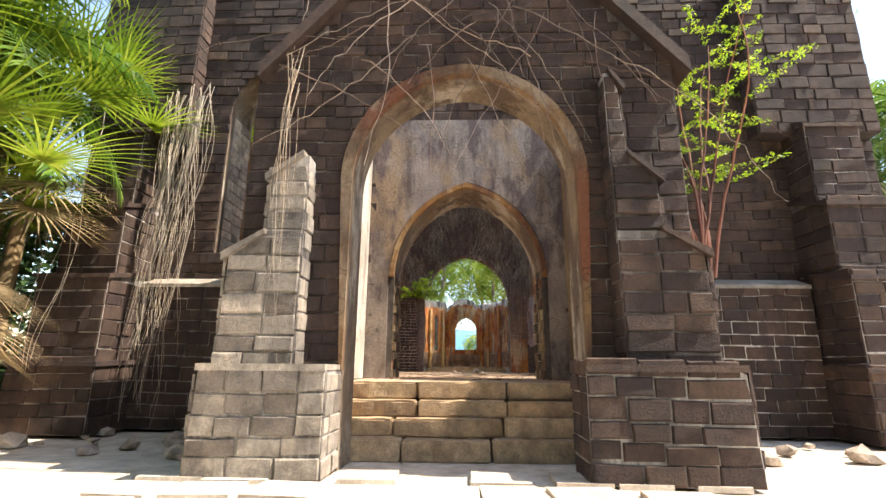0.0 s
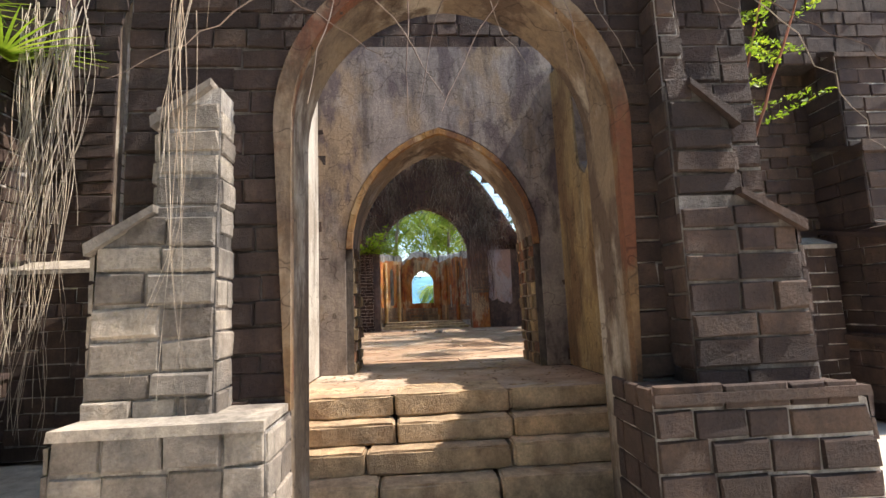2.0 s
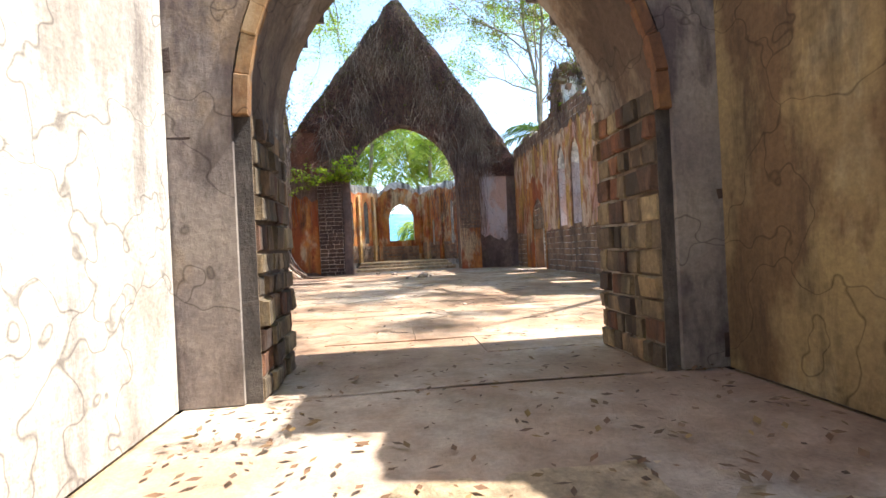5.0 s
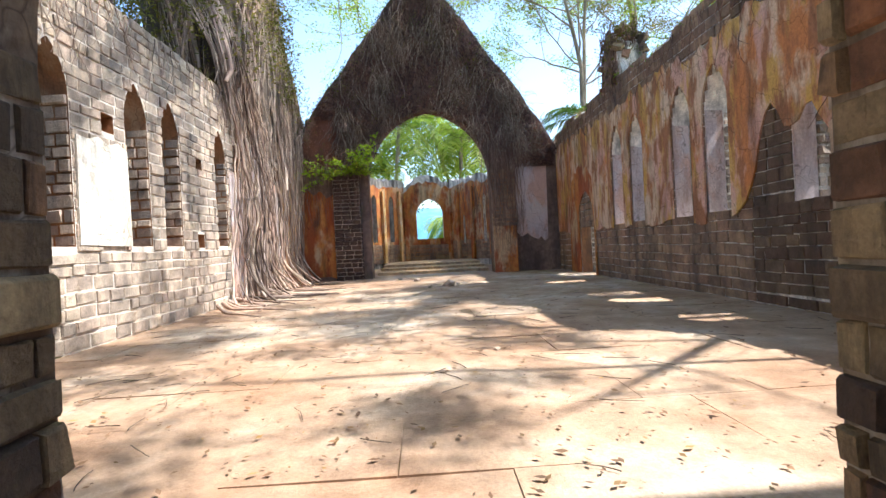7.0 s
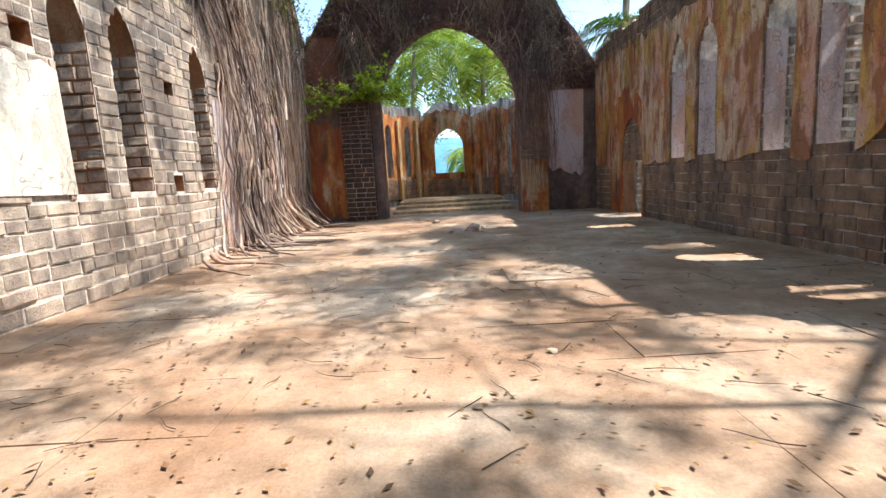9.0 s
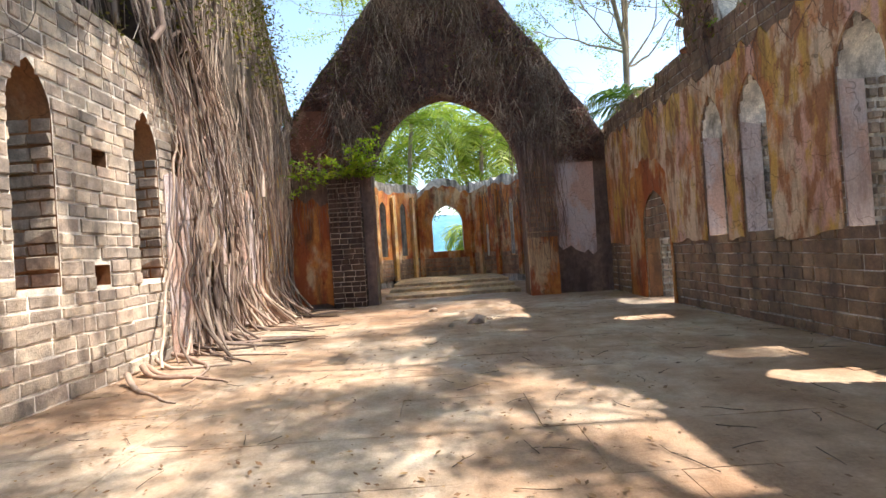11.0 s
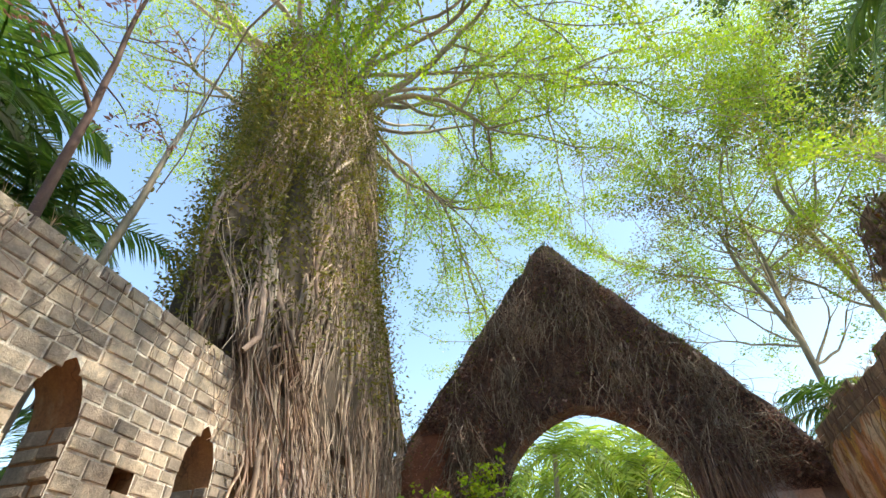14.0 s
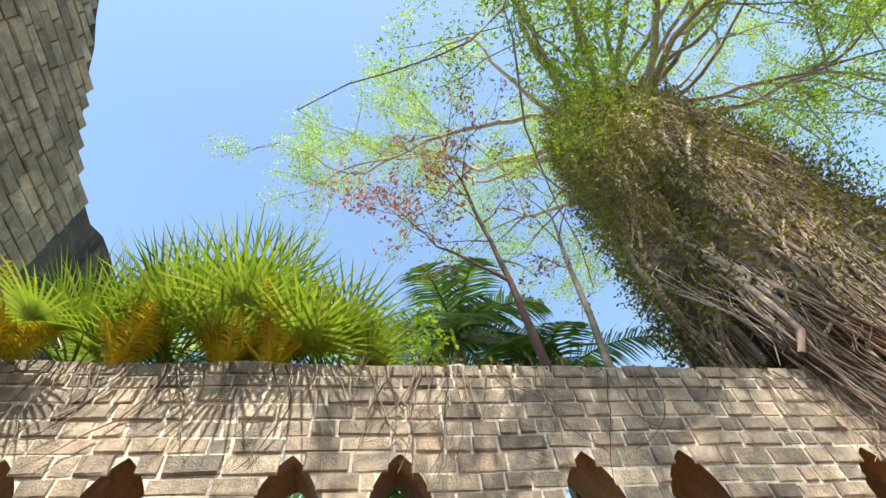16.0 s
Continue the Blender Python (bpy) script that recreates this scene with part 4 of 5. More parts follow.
PINK = tint_material("reddish_young_leaf", [(0.36, 0.15, 0.11), (0.46, 0.24, 0.18)], 0.6, 6, thin=0.4)


class Build:
    """Collects tubes and blades for one mesh."""

    def __init__(self):
        self.verts, self.faces = [], []

    def tube(self, pts, r0, r1, sides=5, squash=1.0):
        k, n = len(self.verts), len(pts)
        for i, p in enumerate(pts):
            d = (pts[min(i + 1, n - 1)] - pts[max(i - 1, 0)]).normalized()
            a = d.cross(Vector((0.31, 0.2, 0.93)) if abs(d.z) < 0.8 else Vector((1, 0.1, 0))).normalized()
            b = d.cross(a)
            r = r0 + (r1 - r0) * i / max(1, n - 1)
            for s in range(sides):
                t = 2 * math.pi * s / sides
                self.verts.append(p + a * (r * math.cos(t)) + b * (r * squash * math.sin(t)))
        for i in range(n - 1):
            for s in range(sides):
                q = (s + 1) % sides
                self.faces.append((k + i * sides + s, k + i * sides + q, k + (i + 1) * sides + q, k + (i + 1) * sides + s))

    def leaf(self, c, long, wide):
        k = len(self.verts)
        self.verts += [c - long, c + wide - long * 0.1, c + long, c - wide - long * 0.1]
        self.faces.append((k, k + 1, k + 2, k + 3))

    def blade(self, p, d, side, length, width, droop, segs=3):
        """A strap leaf: bends down towards its tip."""
        k = len(self.verts)
        q, v = Vector(p), Vector(d)
        for i in range(segs + 1):
            f = i / segs
            w = width * (1 - f) ** 0.7 if i else width * 0.6
            self.verts += [q - side * w, q + side * w]
            q = q + v * (length / segs)
            v = (v + Vector((0, 0, -droop / segs))).normalized()
        for i in range(segs):
            self.faces.append((k + 2 * i, k + 2 * i + 1, k + 2 * i + 3, k + 2 * i + 2))

    def done(self, name, mat, parent, label="", smooth=True):
        return mesh_object(name, self.verts, self.faces, mat, parent, label, smooth) if self.verts else None


def rand_dir(r):
    z, t = r.uniform(-1, 1), r.uniform(0, 2 * math.pi)
    s = math.sqrt(1 - z * z)
    return Vector((s * math.cos(t), s * math.sin(t), z))


def clump(b, r, c, radius, count, size, flat=0.6):
    for _ in range(count):
        d = rand_dir(r)
        p = c + Vector((d.x, d.y, d.z * flat)) * (radius * r.random() ** 0.45)
        a = rand_dir(r)
        a.z = a.z * 0.5 - 0.25
        s = size * r.uniform(0.6, 1.25)
        b.leaf(p, a.normalized() * s, a.cross(rand_dir(r)).normalized() * (s * 0.42))


def limb(b, r, p, d, length, radius, depth, tips, spread=0.55, lift=0.12, wander=0.22, thin=0.62):
    """A branch that wanders, forks and thins out."""
    pts, q, v = [Vector(p)], Vector(p), Vector(d).normalized()
    n = max(3, int(length / 0.55))
    for i in range(n):
        v = (v + rand_dir(r) * wander + Vector((0, 0, lift * 0.3))).normalized()
        q = q + v * (length / n)
        pts.append(q.copy())
        if depth > 0 and i >= n // 3 and r.random() < 0.5:
            s = (v + rand_dir(r) * spread * 1.5).normalized()
            limb(b, r, q, s, length * r.uniform(0.4, 0.65), radius * thin * 0.7, depth - 1, tips, spread, lift, wander, thin)
    b.tube(pts, radius, radius * 0.4, 6 if radius > 0.08 else 4)
    if depth > 0:
        for _ in range(2):
            limb(b, r, q, (v + rand_dir(r) * spread).normalized(), length * r.uniform(0.5, 0.75), radius * 0.45, depth - 1, tips, spread, lift, wander, thin)
    if depth <= 1:
        tips += pts[len(pts) // 2:]


def tree(name, label, base, height, lean, radius, r, bark, leaf, leaves=10, size=0.14, depth=2, clump_r=0.7, limbs=6, reach=0.45, bare=0.6):
    ob = thing(name, label, "tree", at=base)
    wood, green, tips = Build(), Build(), []
    top = Vector((lean[0], lean[1], height))
    trunk = [top * (i / 9) + Vector((0.12 * noise.noise(Vector((i * .7, height, 0))), 0.12 * noise.noise(Vector((i * .7, 0, height))), 0)) * (i > 0) * (height / 6) for i in range(10)]
    trunk[0].z = -0.3
    wood.tube(trunk, radius, radius * 0.45, 8)
    for k in range(limbs):
        f = bare + (1 - bare) * k / max(1, limbs - 1)
        i = min(8, int(f * 9))
        p = trunk[i].lerp(trunk[i + 1], f * 9 - i) if i < 9 else trunk[9]
        a = 2.4 * k + r.uniform(-.5, .5)
        limb(wood, r, p, (math.cos(a), math.sin(a), r.uniform(0.35, 1.1)), height * reach * r.uniform(0.6, 1.0), radius * 0.34, depth, tips)
    for p in tips:
        if r.random() < 0.85:
            clump(green, r, p, clump_r, leaves, size)
    wood.done("trunk", bark, ob)
    green.done("crown", leaf, ob, smooth=False)
    return ob


def frond(b, r, p, d, length, droop, width=0.5, pairs=26, leaflet=0.042):
    """A feather palm leaf: a bent rib with hanging leaflets."""
    q, v, pts = Vector(p), Vector(d).normalized(), []
    n = 12
    for i in range(n + 1):
        pts.append(q.copy())
        q = q + v * (length / n)
        v = (v + Vector((0, 0, -droop / n))).normalized()
    b.tube(pts, 0.03, 0.008, 4)
    for k in range(pairs):
        f = (k + 0.6) / pairs
        i = min(n - 1, int(f * n))
        c = pts[i].lerp(pts[i + 1], f * n - i)
        t = (pts[i + 1] - pts[i]).normalized()
        side = t.cross(Vector((0, 0, 1)))
        side = side.normalized() if side.length > 0.05 else Vector((1, 0, 0))
        w = width * (0.35 + 0.9 * math.sin(math.pi * min(1, f * 0.85 + 0.12)))
        for s in (-1, 1):
            out = (side * s + t * 0.55 + Vector((0, 0, r.uniform(-0.35, 0.1)))).normalized()
            b.blade(c, out, (t + Vector((0, 0, 0.25))).normalized(), w * r.uniform(0.85, 1.1), leaflet, 0.9, 2)


def coconut(label, base, height, lean, r, length=3.2, fronds=22, mat=PALM, width=0.78, pairs=42, leaflet=0.042, droop=1.0):
    ob = thing("coconut_palm", label, "palm tree", at=base)
    top = Vector((lean[0], lean[1], height))
    wood = Build()
    wood.tube([Vector((top.x * (i / 8) ** 1.6, top.y * (i / 8) ** 1.6, top.z * i / 8 - (0.3 if i == 0 else 0))) for i in range(9)], 0.17, 0.11, 8)
    wood.done("trunk", BARK_GREY, ob)
    for k in range(fronds):
        b = Build()
        a = 2.399 * k + r.uniform(-.2, .2)
        up = 1.1 - 1.5 * k / fronds
        frond(b, r, top + Vector((0, 0, 0.05)), (math.cos(a), math.sin(a), up), length * r.uniform(0.85, 1.1), r.uniform(1.3, 2.0) * droop, width, pairs, leaflet)
        b.done("frond", mat, ob, smooth=False)
    return ob


def fan_leaf(b, r, p, d, stem, blade, mat_r=0.0, count=24):
    q = p + d * stem
    b.tube([p, p.lerp(q, 0.5) + Vector((0, 0, 0.04)), q], 0.012, 0.008, 4)
    side = d.cross(Vector((0, 0, 1))).normalized()
    up = side.cross(d).normalized()
    tilt = r.uniform(-0.3, 0.3)
    for i in range(count):
        t = (i / (count - 1) - 0.5) * 3.6
        v = (d * math.cos(t) + (side * math.cos(tilt) + up * math.sin(tilt)) * math.sin(t) + up * 0.12).normalized()
        s = v.cross(up).normalized()
        b.blade(q, v, s, blade * (0.75 + 0.25 * math.cos(t)) * r.uniform(0.9, 1.05), 0.026, 0.35, 3)


def fan_palm(label, base, r, count=14, stem=0.9, blade=0.85, spread=1.0, trunk=0.3, mat=None, skirt=0):
    ob = thing("fan_palm", label, "palm", at=base)
    w = Build()
    w.tube([Vector((0, 0, -0.15)), Vector((0, 0, trunk * 0.5)), Vector((0.02, 0, trunk))], 0.13, 0.11, 8)
    w.done("trunk", DRY, ob)
    for k in range(count):
        b = Build()
        a = 2.399 * k
        d = Vector((math.cos(a) * spread, math.sin(a) * spread, 1.25 - 1.2 * k / count)).normalized()
        fan_leaf(b, r, Vector((0, 0, trunk)), d, stem * r.uniform(0.8, 1.2), blade * r.uniform(0.85, 1.15))
        b.done("fan_leaf", mat or FAN, ob, smooth=False)
    for k in range(skirt):
        b = Build()
        a = r.uniform(0, 6.28)
        d = Vector((math.cos(a), math.sin(a), -0.75)).normalized()
        fan_leaf(b, r, Vector((0, 0, trunk - 0.1 - 0.05 * k)), d, stem * 0.9, blade * 0.9)
        b.done("dead_fan_leaf", DRY, ob, "dry hanging straw-coloured leaf", smooth=False)
    return ob


# ---- the strangler fig over the nave wall ----
r = random.Random(21)
fig = thing("fig_tree", "huge strangler fig with pale aerial roots over the wall", "tree", at=(-5.0, 25.0, FLOOR))
FIG = Vector((-5.0, 25.0, FLOOR))
RINGS = [(0.0, -4.9, 25.3, 0.5, 3.0), (5.2, -4.85, 25.4, 1.05, 3.5), (6.5, -4.9, 25.4, 1.35, 3.6), (9, -5.0, 25.3, 1.4, 3.3), (12, -5.1, 25.0, 1.3, 2.8), (15, -5.2, 24.6, 1.15, 2.2), (17.5, -5.2, 24.3, 0.95, 1.7), (18.6, -5.2, 24.3, 0.5, 0.9)]


def fig_ring(z):
    for a, b in zip(RINGS, RINGS[1:]):
        if z <= b[0]:
            f = max(0.0, (z - a[0]) / (b[0] - a[0]))
            return [x + (y - x) * f for x, y in zip(a[1:], b[1:])]
    return RINGS[-1][1:]


def fig_surface(ang, z, out=0.0):
    cx, cy, rx, ry = fig_ring(z)
    k = 1 + 0.22 * noise.noise(Vector((math.cos(ang) * 2.2, math.sin(ang) * 2.2, z * 0.16))) + 0.1 * noise.noise(Vector((ang * 5, z * 0.35, 4)))
    k -= 0.22 * math.exp(-((ang + 0.8) / 0.1) ** 2) * max(0.0, min(1.0, (10.5 - z) / 1.5))
    p = Vector((cx + math.cos(ang) * rx * k, cy + math.sin(ang) * ry * k, z))
    return p + Vector((math.cos(ang), math.sin(ang) * 0.5, 0)) * out


b = Build()
NA, NZ = 170, 80
for j in range(NZ + 1):
    z = 5.3 + (18.5 - 5.3) * j / NZ
    for i in range(NA):
        a = 2 * math.pi * i / NA
        fold = 0.09 * noise.noise(Vector((a * 7, z * 0.25, 9))) + 0.05 * noise.noise(Vector((a * 19, z * 0.5, 2)))
        b.verts.append(fig_surface(a, z, fold) - FIG)
for j in range(NZ):
    for i in range(NA):
        b.faces.append((j * NA + i, j * NA + (i + 1) % NA, (j + 1) * NA + (i + 1) % NA, (j + 1) * NA + i))
b.done("trunk", BARK_DARK, fig)

roots, fine_roots = Build(), Build()
for k in range(1900):
    ang = r.uniform(-2.2, 1.65) if k % 3 else r.uniform(-1.35, 0.2)
    z0 = r.uniform(6.5, 17.8)
    z, pts, drift = z0, [], r.gauss(0, 0.035)
    front = abs(ang) < 1.25
    stop = FLOOR - 0.05 if front and r.random() < 0.12 else max(FLOOR + 0.6, z0 - r.uniform(1.0, 5.5))
    y_keep, xo = None, r.uniform(0.02, 0.34)
    phase, lean, spread = r.uniform(0, 50), r.gauss(0, 0.12), r.random() ** 2
    while z > stop:
        if z > 6.0:
            p = fig_surface(ang, z, 0.07 + 0.15 * noise.noise(Vector((phase, z * 0.5, 0))))
            if front and z < 9.0:
                f = (9.0 - z) / 3.0
                f = f * f * (3 - 2 * f)
                p.x += (LX + 0.06 + xo * 0.8 - p.x) * f * (1.0 if p.x < LX + 0.06 + xo * 0.8 else 0.6)
        else:
            if not front:
                break
            if y_keep is None:
                y_keep = min(28.35, fig_surface(ang, 6.0).y)
                y_goal = 28.35 - (28.35 - y_keep) * 0.66
                if r.random() < (0.93 if y_goal < 26.2 else 0.78):
                    stop = max(stop, r.uniform(2.2, 5.9))
            y_keep += (y_goal - y_keep) * 0.09
            bulge = 0.5 * max(0.0, 1 - abs(y_keep - 25.7) / 3.0) * min(1, z / 3)
            y_keep = min(28.4, y_keep + lean * 0.5 + 0.09 * noise.noise(Vector((phase, z * 0.8, 7))))
            flare = max(0.0, 1.8 - z) * 0.6 * (xo / 0.3) * spread
            p = Vector((LX + 0.03 + xo * (0.5 + 0.5 * abs(noise.noise(Vector((phase, z * 0.7, 11))))) + bulge * xo * 1.2 + flare, y_keep + 0.55 * noise.noise(Vector((phase, z * 0.6, 3))) + 0.22 * noise.noise(Vector((phase, z * 2.0, 8))), z))
        pts.append(p - FIG)
        ang += drift * 0.5 + 0.07 * noise.noise(Vector((phase, z * 0.5, 1)))
        z -= 0.3
    if len(pts) < 4:
        continue
    thick = r.random()
    if thick < 0.05:
        roots.tube(pts, r.uniform(0.035, 0.08), r.uniform(0.025, 0.05), 6)
    elif thick < 0.17:
        roots.tube(pts, r.uniform(0.014, 0.03), r.uniform(0.01, 0.024), 5)
    else:
        fine_roots.tube(pts, r.uniform(0.006, 0.016), r.uniform(0.004, 0.01), 3)
# roots that cling to the wall at the edge of the curtain, and lie over the floor
for k in range(46):
    y = r.uniform(23.0, 25.6)
    z, pts, ph, x = r.uniform(2.2, 5.8), [], r.uniform(0, 90), LX + r.uniform(0.03, 0.08)
    lean = r.uniform(-0.16, 0.02)
    while z > FLOOR - 0.03:
        y += lean * 0.25 + 0.06 * noise.noise(Vector((ph, z * 1.5, 0)))
        pts.append(Vector((x + max(0, 1.4 - z) * 0.3 * r.random() * 0.6, y, z)) - FIG)
        z -= 0.22
    if len(pts) > 3:
        roots.tube(pts, r.uniform(0.01, 0.035), r.uniform(0.01, 0.03), 4)
for k in range(44):
    y, x = r.uniform(20.6, 28.2), LX + r.uniform(0.05, 0.3)
    d, pts = Vector((1, r.uniform(-1.1, 0.25), 0)).normalized(), []
    p, ln = Vector((x, y, FLOOR + 0.12)), r.uniform(0.5, 2.6)
    for i in range(12):
        pts.append(Vector((p.x, p.y, FLOOR + 0.12 * max(0, 1 - i / 3) + 0.012)) - FIG)
        d = (d + Vector((r.uniform(-.3, .3), r.uniform(-.3, .3), 0))).normalized()
        p += d * ln / 12
    roots.tube(pts, r.uniform(0.02, 0.055), 0.008, 5)
# stout twisted roots that splay out over the foot of the wall
for k in range(54):
    y, z, pts, ph = 22.6 + 5.6 * r.random(), r.uniform(2.0, 5.2), [], r.uniform(0, 90)
    fan = r.uniform(-0.16, -0.04) if y < 24.3 else r.uniform(-0.06, 0.05)
    reach, top = r.uniform(0.15, 1.0), z
    while z > FLOOR - 0.03:
        low = max(0.0, 1 - (z - FLOOR) / 1.1)
        y += fan * (0.4 + 2.2 * low) * 0.5 + 0.09 * noise.noise(Vector((ph, z * 1.1, 0)))
        pts.append(Vector((LX + 0.1 + 0.12 * abs(noise.noise(Vector((ph, z, 4)))) + reach * low * low, y + 0.16 * noise.noise(Vector((ph, z * 2.2, 6))), z)) - FIG)
        z -= 0.16
    if len(pts) > 4:
        roots.tube(pts, r.uniform(0.01, 0.03), r.uniform(0.012, 0.042), 6)
roots.done("root_curtain", BARK, fig, "pale grey-brown aerial roots")["kind"] = "stuff"
ob = fine_roots.done("root_threads", BARK, fig)
ob["kind"] = "stuff"

wood, green, tips = Build(), Build(), []
for k in range(20):
    a = 2.399 * k + 0.4
    lift = r.uniform(0.15, 1.0)
    p = fig_surface(a, r.uniform(16.3, 18.2)) - FIG
    limb(wood, r, p, (math.cos(a) * 1.15, math.sin(a), lift), r.uniform(4.5, 8.0), r.uniform(0.06, 0.14), 2, tips, spread=0.8, lift=0.02, wander=0.3)
for k in range(7):
    a = r.uniform(-1.0, 1.5)
    limb(wood, r, Vector((0, -0.5, 15.8 + 0.3 * k)), (math.cos(a), math.sin(a) * 0.8, r.uniform(0.0, 0.45)), r.uniform(6, 9), 0.1, 2, tips, spread=0.7, lift=0.0, wander=0.28)
for p in tips:
    if r.random() < 0.85 and p.z > 9.5:
        clump(green, r, p, 0.62, 92, 0.062)
wood.done("limb", BARK_GREY, fig)
green.done("crown", LEAF, fig, "sparse yellow-green sunlit leaves", smooth=False)
moss = Build()
for k in range(3300):
    a = r.uniform(-2.9, -0.7) if r.random() < 0.68 else r.uniform(-0.8, 0.9)
    z = 6.4 + 11 * r.random() ** 0.8
    clump(moss, r, fig_surface(a, z, 0.18 + 0.5 * r.random() * (a < -0.9)) - FIG, 0.5, 17, 0.052, 1.3)
moss.done("creeper", LEAF_OLIVE, fig, "olive creeper leaves on the trunk", smooth=False)

# ---- vines over the chancel gable ----
r = random.Random(22)
vines = thing("gable_vines", "dense dry brown vines hanging over the gable", "vines", kind="stuff", at=(0, NY - 0.02, 6.8))
O = Vector((0, NY - 0.02, 6.8))
b, tufts = Build(), Build()
for k in range(3600):
    x = r.uniform(-4.2, 5.3)
    zt = gable_top(x) - 0.05
    zb = arch_under(x) if x > -2.5 else 6.9
    if zt - zb < 0.4:
        continue
    z = r.uniform(zb + 0.2, zt)
    ln, pts = min(0.25 + 1.5 * r.random() ** 2, z - zb + 0.25), []
    skew = r.gauss(0, 0.22)
    out, ph = r.uniform(0.02, 0.16), r.uniform(0, 99)
    for i in range(7):
        f = i / 6
        pts.append(Vector((x + skew * f * ln + 0.25 * noise.noise(Vector((ph, f * 3.5, 0))) * f * 2, NY - 0.03 - out * math.sin(f * 2.6), z - ln * f)) - O)
    b.tube(pts, r.uniform(0.006, 0.016), 0.004, 3)
    if r.random() < 0.5:
        clump(tufts, r, pts[3], 0.22, 12, 0.045, 1.0)
b.done("stems", VINE_DARK, vines)
b = Build()
for k in range(5200):
    x = r.uniform(-2.6, 5.2)
    zb, zt = arch_under(x), gable_top(x) - 0.1
    z = r.uniform(zb + 0.15, zt) if zt - zb > 0.3 else zt
    drift = noise.noise(Vector((x * 0.9, z * 0.55, 31))) + 0.5 * noise.noise(Vector((x * 2.6, z * 1.4, 8)))
    if drift < r.uniform(-0.1, 0.45):
        continue
    ln, out, ph, sk = r.uniform(0.3, 1.3), r.uniform(0.08, 0.26), r.uniform(0, 99), r.gauss(0, 0.3)
    pts = [Vector((x + sk * f * ln + 0.3 * noise.noise(Vector((ph, f * 3, 0))) * f, NY - 0.05 - out * math.sin(0.4 + f * 2.3), max(zb - 0.1, z - ln * f))) - O for f in (0, 0.2, 0.4, 0.6, 0.8, 1)]
    b.tube(pts, r.uniform(0.006, 0.018), 0.005, 3)
b.done("dry_stems", BARK, vines)
b = Build()
for k in range(170):
    x = r.uniform(3.4, 5.0)
    p = Vector((x, NY - 0.25 + r.uniform(-.15, .4), r.uniform(5.0, gable_top(x) + 0.1)))
    v, pts = rand_dir(r), []
    for i in range(7):
        pts.append(p - O)
        p, v = p + v * 0.13, (v + rand_dir(r) * 0.4 + Vector((0.06, 0, -0.1))).normalized()
    b.tube(pts, 0.009, 0.003, 3)
b.done("bare_twigs", BARK_GREY, vines)
moss, rust = Build(), Build()
for k in range(240):
    x = r.uniform(-4.0, 5.0)
    zb = arch_under(x, 0.15)
    z = zb + (gable_top(x) - 0.1 - zb) * r.random()
    clump(moss if z > 7.0 or r.random() < 0.2 else rust, r, Vector((x, NY - 0.12, z)) - O, 0.22, 14, 0.04, 1.4)
moss.done("moss", LEAF_OLIVE, vines, smooth=False)
rust.done("red_leaves", PINK, vines, smooth=False)
tufts.done("withered_leaves", VINE_DARK, vines, smooth=False)

# green creeper along the left slope and the spray of leaves by the arch
crest = thing("gable_creeper", "green creeper along the top edge of the gable", "creeper", kind="stuff", at=(-1.5, NY, 9.4))
b = Build()
for k in range(330):
    f = r.random()
    x = -4.2 + 5.0 * f if r.random() < 0.7 else GX + 3.4 * r.random()
    clump(b, r, Vector((x, NY - r.uniform(-.5, .1), gable_top(x) + r.uniform(-.12, .05))) - Vector((-1.5, NY, 9.4)), 0.13, 9, 0.045)
b.done("leaves", LEAF_DEEP, crest, smooth=False)
spray = thing("leafy_branch", "low spray of fresh green leaves growing from the arch pier", "shrub", at=(-2.3, NY - 0.3, 4.6))
wood, green = Build(), Build()
for k in range(26):
    a = r.uniform(0, 6.28)
    p, v, pts = Vector((0.2, 0.15, 0)), Vector((math.cos(a) * 1.6, -abs(math.sin(a)) * 0.7, r.uniform(0.05, 0.6))).normalized(), []
    for i in range(7):
        pts.append(p.copy())
        p = p + v * r.uniform(0.14, 0.34)
        v = (v + Vector((0, 0, -0.06)) + rand_dir(r) * 0.18).normalized()
        clump(green, r, p, 0.2, 9, 0.075)
    wood = Build()
    wood.tube(pts, 0.015, 0.004, 4)
    wood.done("twig", BARK_DARK, spray)
green.done("leaves", LEAF, spray, smooth=False)

# ---- palms and woods beyond the chancel ----
r = random.Random(23)
for x, y, h, lx, ly, ln in ((-1.4, 41.6, 9.4, 0.7, -0.6, 4.8), (2.9, 42.4, 8.8, 0.3, -0.5, 4.8), (3.4, 45.0, 10.6, -2.2, -0.5, 4.8), (5.4, 44.5, 9.2, -0.3, -0.3, 4.4), (-4.2, 44.0, 8.6, 0.4, -0.2, 4.4), (3.6, 50.5, 3.6, -0.7, -0.2, 3.2)):
    coconut("tall coconut palm with drooping fronds tinted as if sunlit behind the chancel", (x, y, 0), h, (lx, ly), r, ln, 15, PALM_SUN, 1.2, 24, 0.09, 1.5)
far = thing("far_woods", "dense sunlit tropical woods behind the ruin", "woods", kind="stuff", at=(0, 52, 0))
b = Build()
for k in range(900):
    a = r.uniform(-1.5, 1.5)
    d = r.uniform(50, 66) - 25
    p = Vector((math.sin(a) * d * 1.25 + 0.6, 20 + math.cos(a) * d, r.uniform(0.3, 7.5 if abs(a) > 0.5 else 6.0)))
    if abs(p.x - 0.8) < 7:
        continue
    clump(b, r, p - Vector((0, 52, 0)), 1.3, 26, 0.26, 0.9)
b.done("foliage", LEAF_DEEP, far, smooth=False)

# ---- trees beyond the south wall ----
r = random.Random(24)
